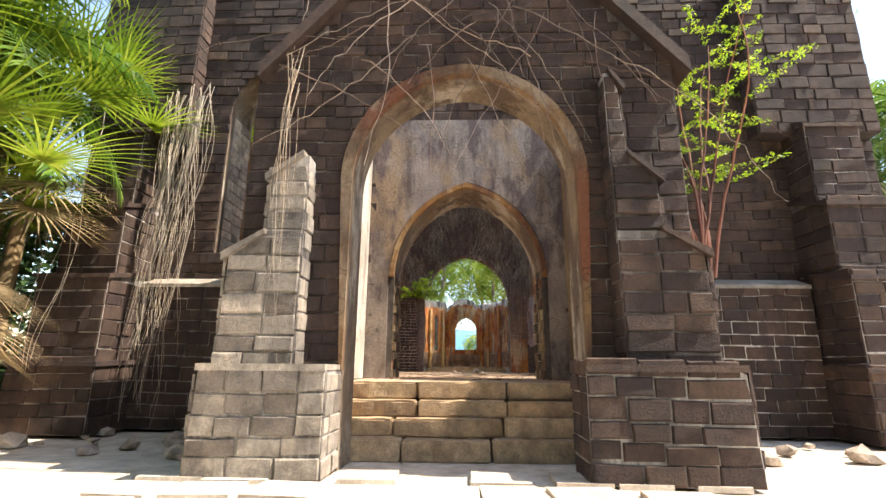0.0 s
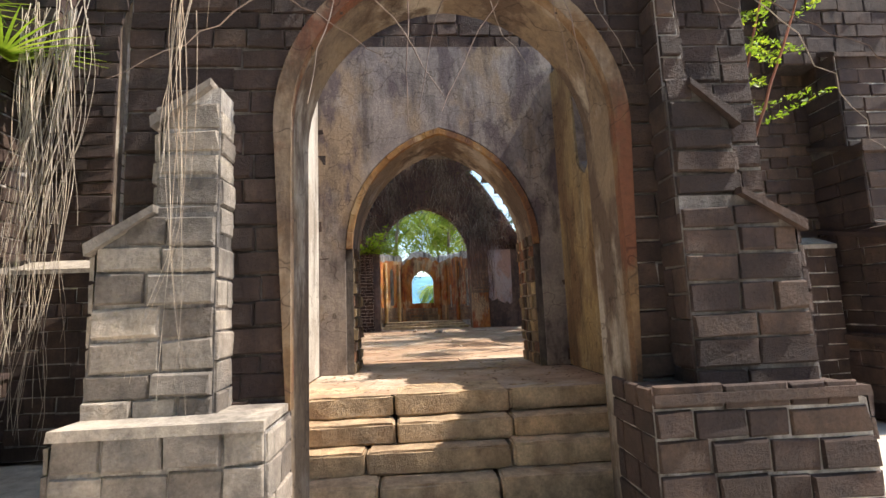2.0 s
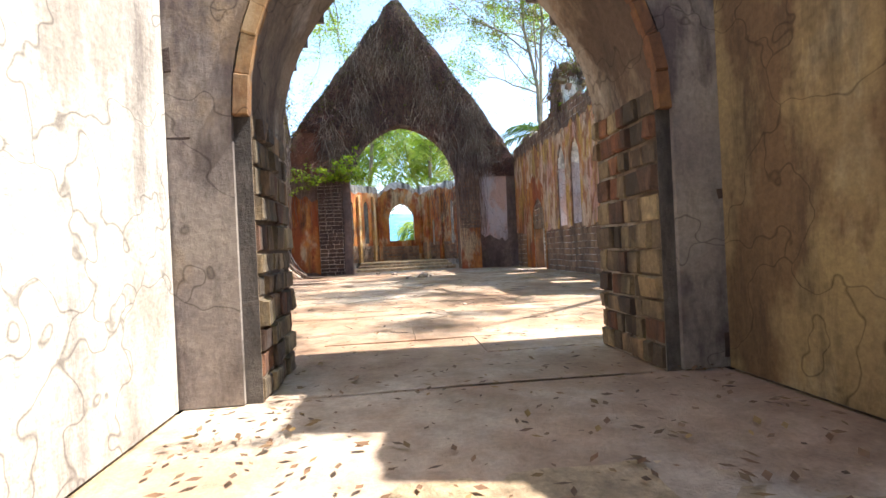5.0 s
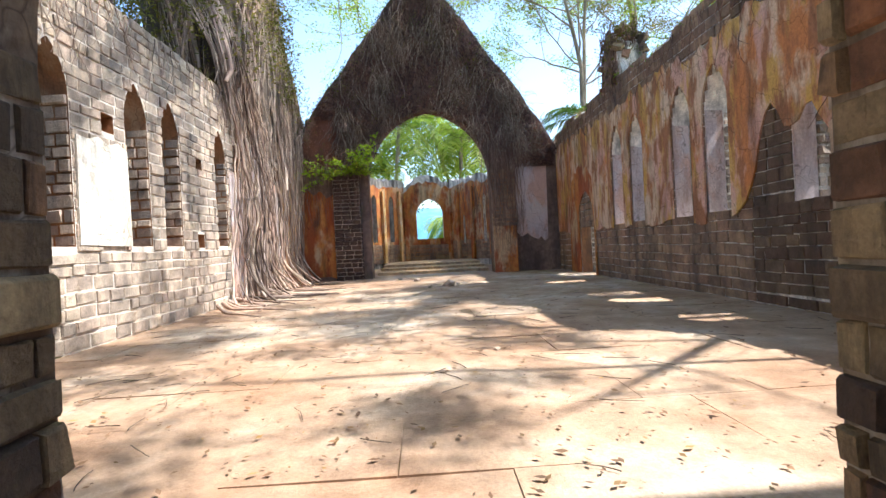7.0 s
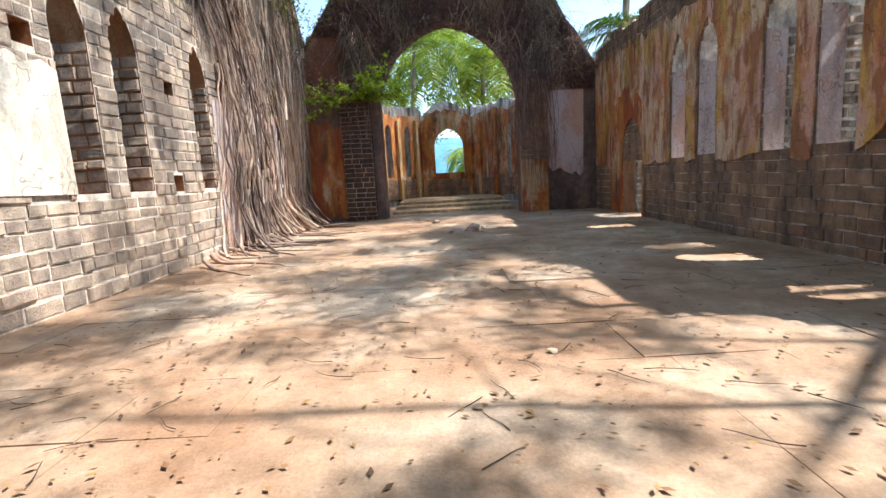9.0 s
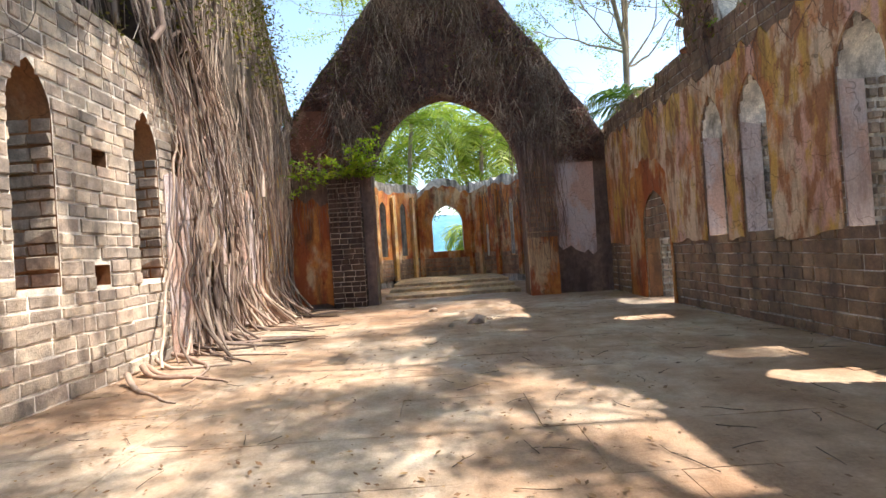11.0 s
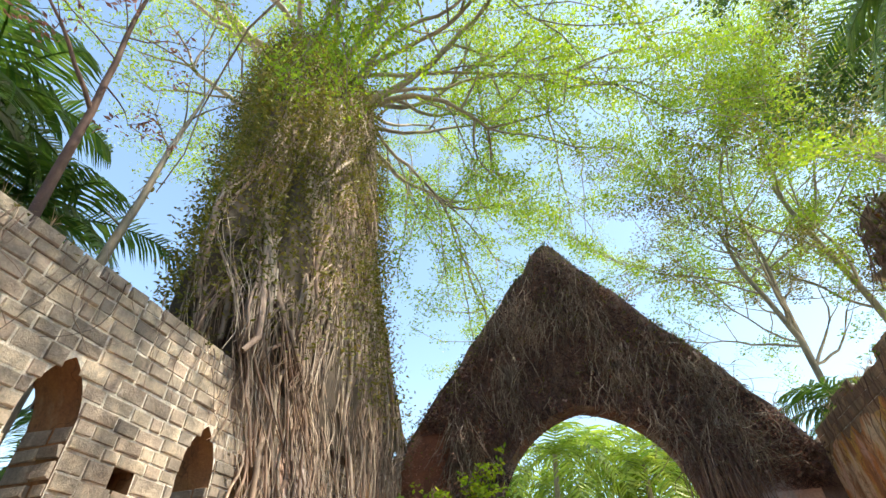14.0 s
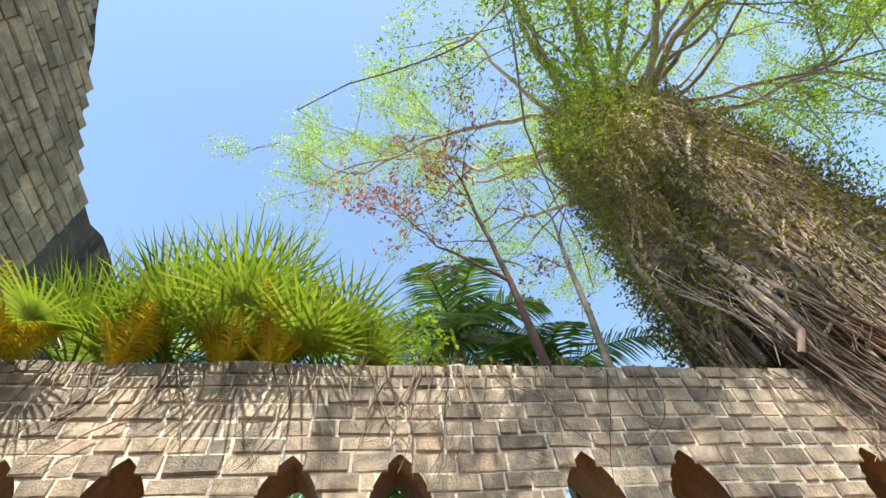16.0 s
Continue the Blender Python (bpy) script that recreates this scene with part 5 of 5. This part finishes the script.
for base, h, lean, rad, leaf, label, leaves, size in (
        ((9.5, 33.0, 0), 15.0, (-1.8, 1.0), 0.2, LEAF, "slender grey tree with sparse yellow leaves", 46, 0.062),
        ((13.0, 35.0, 0), 17.0, (-2.5, -1.0), 0.24, LEAF, "slender grey tree with sparse yellow leaves", 46, 0.062),
        ((8.6, 35.2, 0), 16.0, (0.5, -0.5), 0.2, LEAF_OLIVE, "leaning grey tree with thin olive crown", 42, 0.06),
        ((15.0, 31.0, 0), 15.0, (-1.5, 0.0), 0.24, LEAF_OLIVE, "grey tree with bare twigs and few leaves", 36, 0.06),
        ((13.5, 28.0, 0), 14.0, (-1.5, 0.5), 0.18, LEAF, "slender tree leaning over the nave wall", 42, 0.062),
        ((9.6, 20.2, 0), 13.0, (-3.6, 0.0), 0.14, LEAF_DEEP, "leafy tree shading the nave floor", 44, 0.058),
        ((9.8, 17.6, 0), 13.5, (-3.7, 0.3), 0.12, LEAF_DEEP, "leafy tree shading the nave floor", 56, 0.058),
        ((10.2, 14.4, 0), 13.0, (-4.8, 0.4), 0.12, LEAF_DEEP, "leafy tree shading the nave floor", 56, 0.058),
        ((14.5, 23.0, 0), 12.5, (-0.8, 0.2), 0.2, LEAF, "leafy tree shading the nave floor", 46, 0.055)):
    tree("tree", label, base, h, lean, rad * (0.8 if base[1] > 25 else 0.45), r, BARK_GREY, leaf, leaves + (40 if base[1] > 25 else 0), size, 2, 0.6 if base[1] > 25 else 0.45, 9, 0.4 if base[1] > 25 else 0.21)
coconut("coconut palm rising behind the south wall", (9.0, 21.0, 0), 10.5, (-0.8, 0.2), r, 3.2)
coconut("coconut palm rising behind the south wall", (8.2, 30.5, 0), 6.6, (-0.5, 0.0), r, 2.6)

# ---- plants on and behind the north wall ----
r = random.Random(25)
for x, y, c, st, bl, sp in ((-4.3, 13.6, 14, 0.6, 0.85, 0.75), (-4.4, 14.5, 26, 0.8, 1.1, 0.6), (-4.3, 15.3, 26, 0.8, 1.1, 0.6), (-4.5, 16.3, 16, 0.6, 0.9, 0.9)):
    fan_palm("green fan palm sprouting from the top of the wall", (x, y, 5.62), r, c, st, bl, sp, 0.25)
for y in (13.1, 14.2, 15.2, 15.7):
    ob = thing("fern", "yellowing fern hanging over the wall top", "fern", group="ferns on the wall top", at=(-4.0, y, 5.66))
    for k in range(20):
        b = Build()
        a = r.uniform(-1.6, 1.6)
        frond(b, r, Vector((0, 0, 0)), (math.cos(a), math.sin(a), r.uniform(1.2, 3.2)), r.uniform(0.6, 1.1), 0.5, 0.13, 22, 0.013)
        b.done("frond", FERN, ob, smooth=False)
for x, y, h in ((-8.4, 19.0, 9.8), (-8.6, 20.8, 8.4), (-9.5, 17.5, 6.4), (-8.0, 24.0, 5.6), (-7.5, 31.5, 6.6)):
    coconut("coconut palm with dark glossy fronds behind the north wall", (x, y, 0), h, (0.4, -0.3), r, 2.7, 17)
BARK_RED = tint_material("reddish_brown_bark", [(0.11, 0.06, 0.05), (0.16, 0.095, 0.075)], 0.85, 12)


def slender_tree(label, base, stems, bark, leaf, leaves, rnd, twigs=7, reach=1.3):
    """A thin straight tree: each stem is a run of points with its base radius."""
    ob = thing("slender_tree", label, "tree", at=base)
    o, green = Vector(base), Build()
    for k, (radius, run) in enumerate(stems):
        wood, tips = Build(), []
        pts = [Vector(p) - o for p in run]
        fine = [a.lerp(b, i / 5) + rand_dir(rnd) * 0.02 for a, b in zip(pts, pts[1:]) for i in range(5)] + [pts[-1]]
        wood.tube(fine, radius, radius * 0.1, 7)
        for i in range(twigs):
            q = fine[int(len(fine) * (0.4 + 0.58 * i / twigs))]
            limb(wood, rnd, q, (rnd.uniform(-1, 1), rnd.uniform(-1, 1), rnd.uniform(0.3, 1.1)), reach * rnd.uniform(0.6, 1.2), radius * 0.22, 1, tips, wander=0.16)
        for p in tips:
            if rnd.random() < 0.6:
                clump(green, rnd, p, 0.3, leaves, 0.06)
        wood.done("trunk" if k == 0 else "limb", bark, ob)
    green.done("crown", leaf, ob, smooth=False)
    return ob


slender_tree("slender red-brown forked tree with reddish young leaves on the wall top", (-4.3, 18.95, 5.6),
             [(0.07, [(-4.3, 18.97, 5.4), (-4.4, 18.79, 7.79), (-4.5, 18.5, 10.48), (-4.6, 18.2, 13.2)]), (0.035, [(-4.4, 18.79, 7.79), (-4.6, 17.77, 8.87), (-4.75, 16.9, 10.6)])], BARK_RED, PINK, 15, r, 11, 1.7)
slender_tree("thin pale leaning tree trunk behind the wall", (-6.2, 20.7, 0),
             [(0.12, [(-6.2, 20.7, -0.2), (-6.2, 20.98, 7.44), (-6.2, 21.14, 11.18), (-6.2, 21.3, 13.5)])], BARK_GREY, LEAF_OLIVE, 5, r)
slender_tree("bare crooked tree reaching over the south wall", (10.0, 17.6, 0),
             [(0.15, [(10.0, 17.6, -0.2), (9.7, 16.8, 8.0), (9.15, 14.46, 11.0), (8.7, 13.25, 12.5)]), (0.09, [(9.7, 16.8, 8.0), (7.77, 16.6, 10.0), (8.2, 17.8, 11.5), (8.93, 18.97, 13.0)])], BARK_GREY, LEAF_DEEP, 8, r, 5, 1.6)
bush = thing("bush", "bright lime-green bush among the fan palms", "bush", at=(-4.6, 16.3, 5.65))
b, w = Build(), Build()
for k in range(60):
    p = Vector((r.uniform(-.5, .4), r.uniform(-1.0, 1.4), r.uniform(0.5, 1.7)))
    w.tube([Vector((0, 0, 0)), p * 0.5 + Vector((0, 0, .1)), p], 0.012, 0.004, 3)
    clump(b, r, p, 0.25, 12, 0.075)
w.done("branching", BARK_GREY, bush)
b.done("leaves", LEAF, bush, smooth=False)
north = thing("north_woods", "green undergrowth outside the north windows", "woods", kind="stuff", at=(-12, 20, 0))
b = Build()
for k in range(420):
    p = Vector((r.uniform(-16, -8), r.uniform(5, 40), r.uniform(0.2, 4.6)))
    clump(b, r, p - Vector((-12, 20, 0)), 1.0, 24, 0.2, 0.9)
b.done("foliage", LEAF_DEEP, north, smooth=False)

# ---- plants before the west front ----
r = random.Random(26)
for base, c, st, bl, sk in (((-6.6, 8.6, 0), 26, 1.6, 1.3, 18), ((-8.2, 9.6, 0), 26, 1.8, 1.3, 12), ((-7.0, 10.9, 1.2), 22, 1.6, 1.2, 10), ((-9.0, 7.6, 0), 14, 1.6, 1.2, 6)):
    fan_palm("tall fan palm with dry hanging leaves beside the ruin", base, r, c, st, bl, 1.0, 3.0 if base[2] == 0 else 3.8, FAN, sk)
coconut("coconut palm beside the west front", (-7.2, 9.2, 0), 5.6, (0.3, -0.2), r, 3.2)
for base, h in (((11.5, 13.5, 0), 6.2), ((12.5, 16.5, 0), 7.8)):
    coconut("coconut palm beyond the corner of the ruin", base, h, (-0.6, -0.3), r, 3.4)

# the feathery shrub rooted in the wall beside the porch
shrub = thing("shrub", "slender red-stemmed shrub with feathery bright leaves rooted in the wall", "shrub", at=(4.35, 10.9, 2.4))
wood, green = Build(), Build()
for k in range(9):
    p, v, pts = Vector((r.uniform(-.12, .12), 0, 0)), Vector((r.uniform(-.35, .35), r.uniform(-.25, .1), 1)).normalized(), []
    for i in range(18):
        pts.append(p.copy())
        p = p + v * 0.25
        v = (v + rand_dir(r) * 0.13 + Vector((0, 0, 0.03))).normalized()
        if i > 4:
            if r.random() < 0.62:
                a = r.uniform(0, 6.28)
                d = Vector((math.cos(a), math.sin(a) - 0.3, r.uniform(-.1, .5))).normalized()
                for j in range(8):
                    clump(green, r, p + d * (0.11 * j + 0.1), 0.09, 11, 0.034, 0.4)
    wood.tube(pts, 0.028, 0.006, 5)
wood.done("stem", PINK, shrub)
green.done("leaves", LEAF, shrub, smooth=False)


PALE = tint_material("pale_dry_root", [(0.52, 0.44, 0.35), (0.62, 0.54, 0.44), (0.36, 0.28, 0.21)], 0.9, 14)


def hanging(name, label, x0, x1, y, z0, z1, count, rnd, out=0.1, mat=BARK, thick=1.0):
    ob = thing(name, label, "roots", kind="stuff", at=((x0 + x1) / 2, y, z0))
    o, b = Vector(((x0 + x1) / 2, y, z0)), Build()
    for k in range(count):
        x, z, pts, ph = rnd.uniform(x0, x1), z1 - rnd.random() * 0.9, [], rnd.uniform(0, 99)
        stop = z0 + rnd.random() ** 2 * (z1 - z0) * 0.8
        while z > stop:
            f = (z1 - z) / (z1 - z0)
            pts.append(Vector((x + 0.35 * noise.noise(Vector((ph, z * 0.5, 0))), y - out * (0.4 + 2.2 * f) + 0.1 * noise.noise(Vector((ph, z, 5))), z)) - o)
            z -= 0.25
        if len(pts) > 3:
            b.tube(pts, rnd.uniform(0.004, 0.013) * thick, 0.003 * thick, 4)
    return b.done("strands", mat, ob)


hanging("hanging_roots", "pale thin roots hanging down the dark west front", -4.9, -4.2, 11.3, 0.05, 6.2, 70, r, 0.16, PALE, 0.7)
hanging("hanging_roots", "thin dry roots on the corner buttress", -6.1, -5.6, 10.55, 0.6, 5.6, 9, r, 0.1, PALE, 0.7)
hanging("hanging_roots", "dry twigs clinging to the pier", -1.5, -1.3, 8.13, 0.9, 4.6, 12, r, 0.02, PALE, 0.4)
tang = thing("dry_creeper", "bare dry creeper stems across the porch gable", "creeper", kind="stuff", at=(CX, PY0 - 0.1, 5.0))
b = Build()
for k in range(34):
    p = Vector((r.uniform(-1.9, 2.9), PY0 - 0.08, 0))
    p.z = r.uniform(4.5, max(4.8, porch_top(p.x)))
    v, pts = Vector((r.uniform(-1, 1), 0, r.uniform(-1, 0.4))).normalized(), []
    for i in range(r.randrange(8, 20)):
        pts.append(p - Vector((CX, PY0 - 0.1, 5.0)))
        p = p + v * 0.15
        v = (v + Vector((r.uniform(-.15, .15), 0, r.uniform(-.15, .1)))).normalized()
        p.y = PY0 - 0.06 - 0.1 * r.random()
    b.tube(pts, r.uniform(0.004, 0.012), 0.003, 4)
b.done("stems", BARK, tang)

r = random.Random(27)
for base, c, st, bl in (((-6.9, 10.2, 0), 16, 1.6, 1.25), ((-7.4, 8.2, 0), 16, 1.7, 1.3)):
    fan_palm("tall fan palm crowding the corner of the ruin", base, r, c, st, bl, 1.0, 4.6, FAN, 14)
coconut("coconut palm leaning over the west front", (-8.2, 7.4, 0), 7.2, (0.9, 0.4), r, 3.6, 18, FAN)
under = thing("undergrowth", "dark tangled undergrowth beside the ruin", "undergrowth", kind="stuff", at=(-8.5, 9.5, 0))
b = Build()
for k in range(260):
    p = Vector((r.uniform(-11, -6.9), r.uniform(8.3, 13.5), r.uniform(0.1, 4.5)))
    clump(b, r, p - Vector((-8.5, 9.5, 0)), 0.7, 22, 0.14, 0.9)
b.done("foliage", LEAF_DEEP, under, smooth=False)

# ---- floor slabs, litter and rubble ----
r = random.Random(28)
sl = bmesh.new()
bmesh.ops.create_cube(sl, size=1)
bmesh.ops.bevel(sl, geom=[e for e in sl.edges if all(v.co.z > 0 for v in e.verts)], offset=0.006, segments=1, affect="EDGES")
slab_mesh = bpy.data.meshes.new("flagstone")
sl.to_mesh(slab_mesh)
sl.free()
slab_mesh.materials.append(PAVING)
y = WY1 + 0.05
while y < 23.0:
    d, x = r.uniform(0.7, 0.95), -3.9 + r.uniform(-.4, 0)
    while x < 5.5:
        w = r.uniform(0.7, 1.25)
        a, e = max(x, -3.92), min(x + w, 5.52)
        if e - a > 0.2 and r.random() < 0.9:
            ob = new("flagstone", slab_mesh)
            ob.parent = nave_floor
            ob.matrix_basis = Matrix.Translation(((a + e) / 2, y + d / 2, FLOOR - 0.03 + r.uniform(-.004, .006))) @ Matrix.Rotation(r.uniform(-.012, .012), 4, "Z") @ Matrix.Diagonal((e - a - 0.008, d - 0.008, 0.05, 1))
        x += w
    y += d
litter = thing("leaf_litter", "scattered dry brown leaves and twigs on the paving", "litter", kind="stuff", at=(0.8, 18, FLOOR))
b, tw = Build(), Build()
for k in range(2600):
    x, y = r.uniform(-3.8, 5.4), 12.7 + 15.5 * r.random()
    if k % 5 == 0:
        x, y = r.uniform(-1.0, 2.2), r.uniform(9.9, 12.6)
    a, s = r.uniform(0, 6.28), r.uniform(0.01, 0.042)
    b.leaf(Vector((x - 0.8, y - 18, 0.014 + 0.012 * r.random())), Vector((math.cos(a), math.sin(a), r.uniform(-.25, .25))) * s, Vector((-math.sin(a), math.cos(a), r.uniform(-.3, .3))) * (s * 0.45))
for k in range(2400):
    x = -3.85 + 6.5 * r.random() ** 1.5
    y, a, s = 13 + 14 * r.random(), r.uniform(0, 6.28), r.uniform(0.008, 0.028)
    b.leaf(Vector((x - 0.8, y - 18, 0.014 + 0.01 * r.random())), Vector((math.cos(a), math.sin(a), r.uniform(-.25, .25))) * s, Vector((-math.sin(a), math.cos(a), r.uniform(-.3, .3))) * (s * 0.5))
for k in range(190):
    p, a, pts = Vector((r.uniform(-4.6, 4.5), r.uniform(-5, 9), 0.014)), r.uniform(0, 6.28), []
    for i in range(5):
        pts.append(p.copy())
        p = p + Vector((math.cos(a), math.sin(a), 0)) * r.uniform(0.03, 0.11)
        a += r.uniform(-.4, .4)
    tw.tube(pts, 0.004, 0.002, 3)
b.done("leaves", LITTER, litter, smooth=False)
tw.done("twigs", BARK_DARK, litter)


def lump(name, label, x, y, z, s, mat, rnd):
    bm = bmesh.new()
    bmesh.ops.create_icosphere(bm, subdivisions=1, radius=1)
    seed = rnd.uniform(0, 99)
    for v in bm.verts:
        k = 1 + 0.8 * noise.noise(v.co * 1.3 + Vector((seed, 0, 0))) + 0.2 * noise.noise(v.co * 3 + Vector((0, seed, 0)))
        v.co = Vector((v.co.x * k, v.co.y * k * 0.8, v.co.z * k * 0.55)) * s
    me = bpy.data.meshes.new(name)
    bm.to_mesh(me)
    bm.free()
    me.materials.append(mat)
    ob = tagged(new(name, me), label, "stone")
    ob.location, ob.rotation_euler = (x, y, z + 0.28 * s), (0, 0, rnd.uniform(0, 6))
    return ob


lump("rubble_stone", "loose grey stone lying on the nave paving", 1.1, 24.0, FLOOR, 0.2, NAVE, r)
for x, y, s in ((1.4, 24.4, 0.1), (0.6, 23.7, 0.08), (0.2, 26.3, 0.12), (1.2, 16.0, 0.04), (0.6, 15.2, 0.04), (-0.4, 27.6, 0.1)):
    lump("rubble_stone", "small loose stone lying on the nave paving", x, y, FLOOR, s, NAVE, r)
for k in range(46):
    side = r.random() < 0.5
    x = r.uniform(-6.5, -2.3) if side else r.uniform(3.2, 8.5)
    y = r.uniform(8.4, 11.0) if abs(x) > 5 else r.uniform(8.6, 11.2)
    if 10.3 < y and (x < -4.9 or x > 6.0):
        y -= 1.0
    lump("rubble_stone", "broken pale stone lying in the sand before the ruin", x, y, -0.02, r.uniform(0.05, 0.19), NAVE, r)
sand_slab = slab_mesh.copy()
sand_slab.materials.clear()
sand_slab.materials.append(GROUND)
paving = thing("pavement", "flat pale slabs half buried in sand before the steps", "paving", kind="structure", at=(0.5, 7.2, 0))
for i in range(9):
    for j in range(5):
        if r.random() < 0.8:
            ob = new("flagstone", sand_slab)
            ob.parent = paving
            ob.matrix_basis = Matrix.Translation((-2.2 + 0.62 * i + r.uniform(-.08, .08) - 0.5, -1.5 + 0.6 * j + r.uniform(-.08, .08), 0.0 + r.uniform(-.008, .01))) @ Matrix.Rotation(r.uniform(-.08, .08), 4, "Z") @ Matrix.Diagonal((r.uniform(.45, .6), r.uniform(.42, .57), 0.05, 1))

# ---- woods that close the place ----
r = random.Random(29)
glade = thing("palm_thicket", "thicket of leaves and sun-tinted palm fronds behind the chancel", "woods", kind="stuff", at=(0.6, 47, 0))
b, fr = Build(), Build()
for k in range(150):
    p = Vector((r.uniform(-9, 10), r.uniform(46.5, 52), 5.0 + 6.0 * r.random()))
    clump(b, r, p - Vector((0.6, 47, 0)), 0.9, 26, 0.16, 0.9)
for k in range(10):
    p = Vector((r.uniform(-4, 5.5), r.uniform(41.5, 45), r.uniform(7.5, 10.5)))
    a = r.uniform(0, 6.28)
    frond(fr, r, p - Vector((0.6, 47, 0)), (math.cos(a), math.sin(a) - 0.4, r.uniform(-.2, .6)), r.uniform(3.2, 4.6), 3.0, 1.2, 24, 0.09)
b.done("foliage", LEAF_DEEP, glade, smooth=False)
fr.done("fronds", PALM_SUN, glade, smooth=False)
# out-of-view foliage, added to keep sky light off the west front
behind = thing("unseen_sky_blocker", "unseen woods added opposite the west front to cut its sky light", "woods", kind="stuff", at=(0, -9, 0))
b = Build()
for k in range(1500):
    a = r.uniform(-2.2, 0.9)
    d = r.uniform(8.5, 14)
    p = Vector((math.sin(a) * d * 1.15, 4 - math.cos(a) * d, 0.5 + (16 if a > -1.4 else 4) * r.random()))
    clump(b, r, p - Vector((0, -9, 0)), 1.4, 26, 0.3, 0.9)
b.done("foliage", LEAF_DEEP, behind, smooth=False)

# ---- growth along the broken wall tops ----
r = random.Random(30)
for name, label, x, tops, y0, y1, count in (("wall_growth", "dry grass and creepers on the north wall top", -4.2, left_top, 12.8, 23.0, 210), ("wall_growth", "grass, creepers and roots along the south wall top", 5.8, right_top, 13.0, 28.6, 420)):
    ob = thing(name, label, "plants", kind="stuff", at=(x, (y0 + y1) / 2, 5.7))
    o = Vector((x, (y0 + y1) / 2, 5.7))
    b, d, w = Build(), Build(), Build()
    for k in range(count):
        y = r.uniform(y0, y1)
        face = LX if x < 0 else RX
        p = Vector((x + r.uniform(-.3, .3), y, tops(y) + r.uniform(-.05, .08)))
        kind = r.random()
        if kind < 0.4:
            for _ in range(9):
                v = Vector((r.uniform(-.6, .6), r.uniform(-.6, .6), 1)).normalized()
                d.blade(p - o, v, v.cross(rand_dir(r)).normalized(), r.uniform(0.12, 0.4), 0.007, 0.9, 3)
        elif kind < 0.62:
            clump(b, r, p - o, r.uniform(0.1, 0.28), 16, 0.04)
        else:
            inward = 1 if x < 0 else -1
            q, pts, v = Vector((face + inward * 0.05, y, tops(y))), [], Vector((0, r.uniform(-.5, .5), -1)).normalized()
            for i in range(r.randrange(4, 12)):
                pts.append(q - o)
                q = q + v * 0.14
                q.x = face + inward * r.uniform(0.04, 0.09)
                v = (v + Vector((0, r.uniform(-.4, .4), 0))).normalized()
            w.tube(pts, r.uniform(0.004, 0.014), 0.003, 4)
    b.done("leaves", LEAF_OLIVE if x < 0 else LEAF_FRESH, ob, smooth=False)
    d.done("grass", DRY, ob, smooth=False)
    w.done("roots", BARK if x < 0 else VINE, ob)
ivy = thing("creeper", "brown creeper wrapping the broken pinnacle on the wall", "creeper", kind="stuff", at=(5.8, 23.4, 6.6))
b, w = Build(), Build()
for k in range(150):
    a, z = r.uniform(0, 6.28), r.uniform(-0.8, 0.9)
    p = Vector((math.cos(a) * 0.4, math.sin(a) * 0.55, z))
    pts = [p + Vector((r.uniform(-.05, .05), r.uniform(-.05, .05), -0.13 * i)) for i in range(7)]
    w.tube(pts, 0.012, 0.004, 4)
    if k % 2:
        clump(b, r, p, 0.2, 12, 0.045)
w.done("stems", VINE, ivy)
b.done("leaves", LEAF_OLIVE, ivy, smooth=False)
# roots and vines hanging over the right-hand pier of the chancel arch
hanging("hanging_vines", "dry vines hanging over the chancel pier", 2.75, 4.1, NY - 0.3, 1.2, 5.6, 130, r, 0.04, VINE)
hanging("hanging_vines", "dry vines hanging beside the chancel pier", -3.9, -1.7, NY - 0.3, 2.6, 5.4, 90, r, 0.04, VINE)
hanging("hanging_vines", "brown roots hanging inside the ruined chancel", 2.3, 4.0, 34.2, 1.6, 5.2, 60, r, 0.05, VINE)

# ---- undergrowth outside the south wall ----
r = random.Random(31)
south = thing("south_woods", "dark undergrowth outside the south windows", "woods", kind="stuff", at=(10, 22, 0))
b = Build()
for k in range(420):
    p = Vector((r.uniform(8.4, 14), r.uniform(11, 38), r.uniform(0.1, 3.6)))
    clump(b, r, p - Vector((10, 22, 0)), 0.9, 24, 0.17, 0.9)
b.done("foliage", LEAF_DEEP, south, smooth=False)

# palms behind the walker, whose shade falls on the sand
r = random.Random(32)
coconut("coconut palm standing opposite the west front", (5.6, 0.5, 0), 8.5, (-0.6, -0.2), r, 3.4, 20)


# ---- single stones ----
for parent, i, mat, m in PIECES:
    ob = new("stone", stone_mesh(i, mat))
    ob.parent = parent
    ob.matrix_basis = m
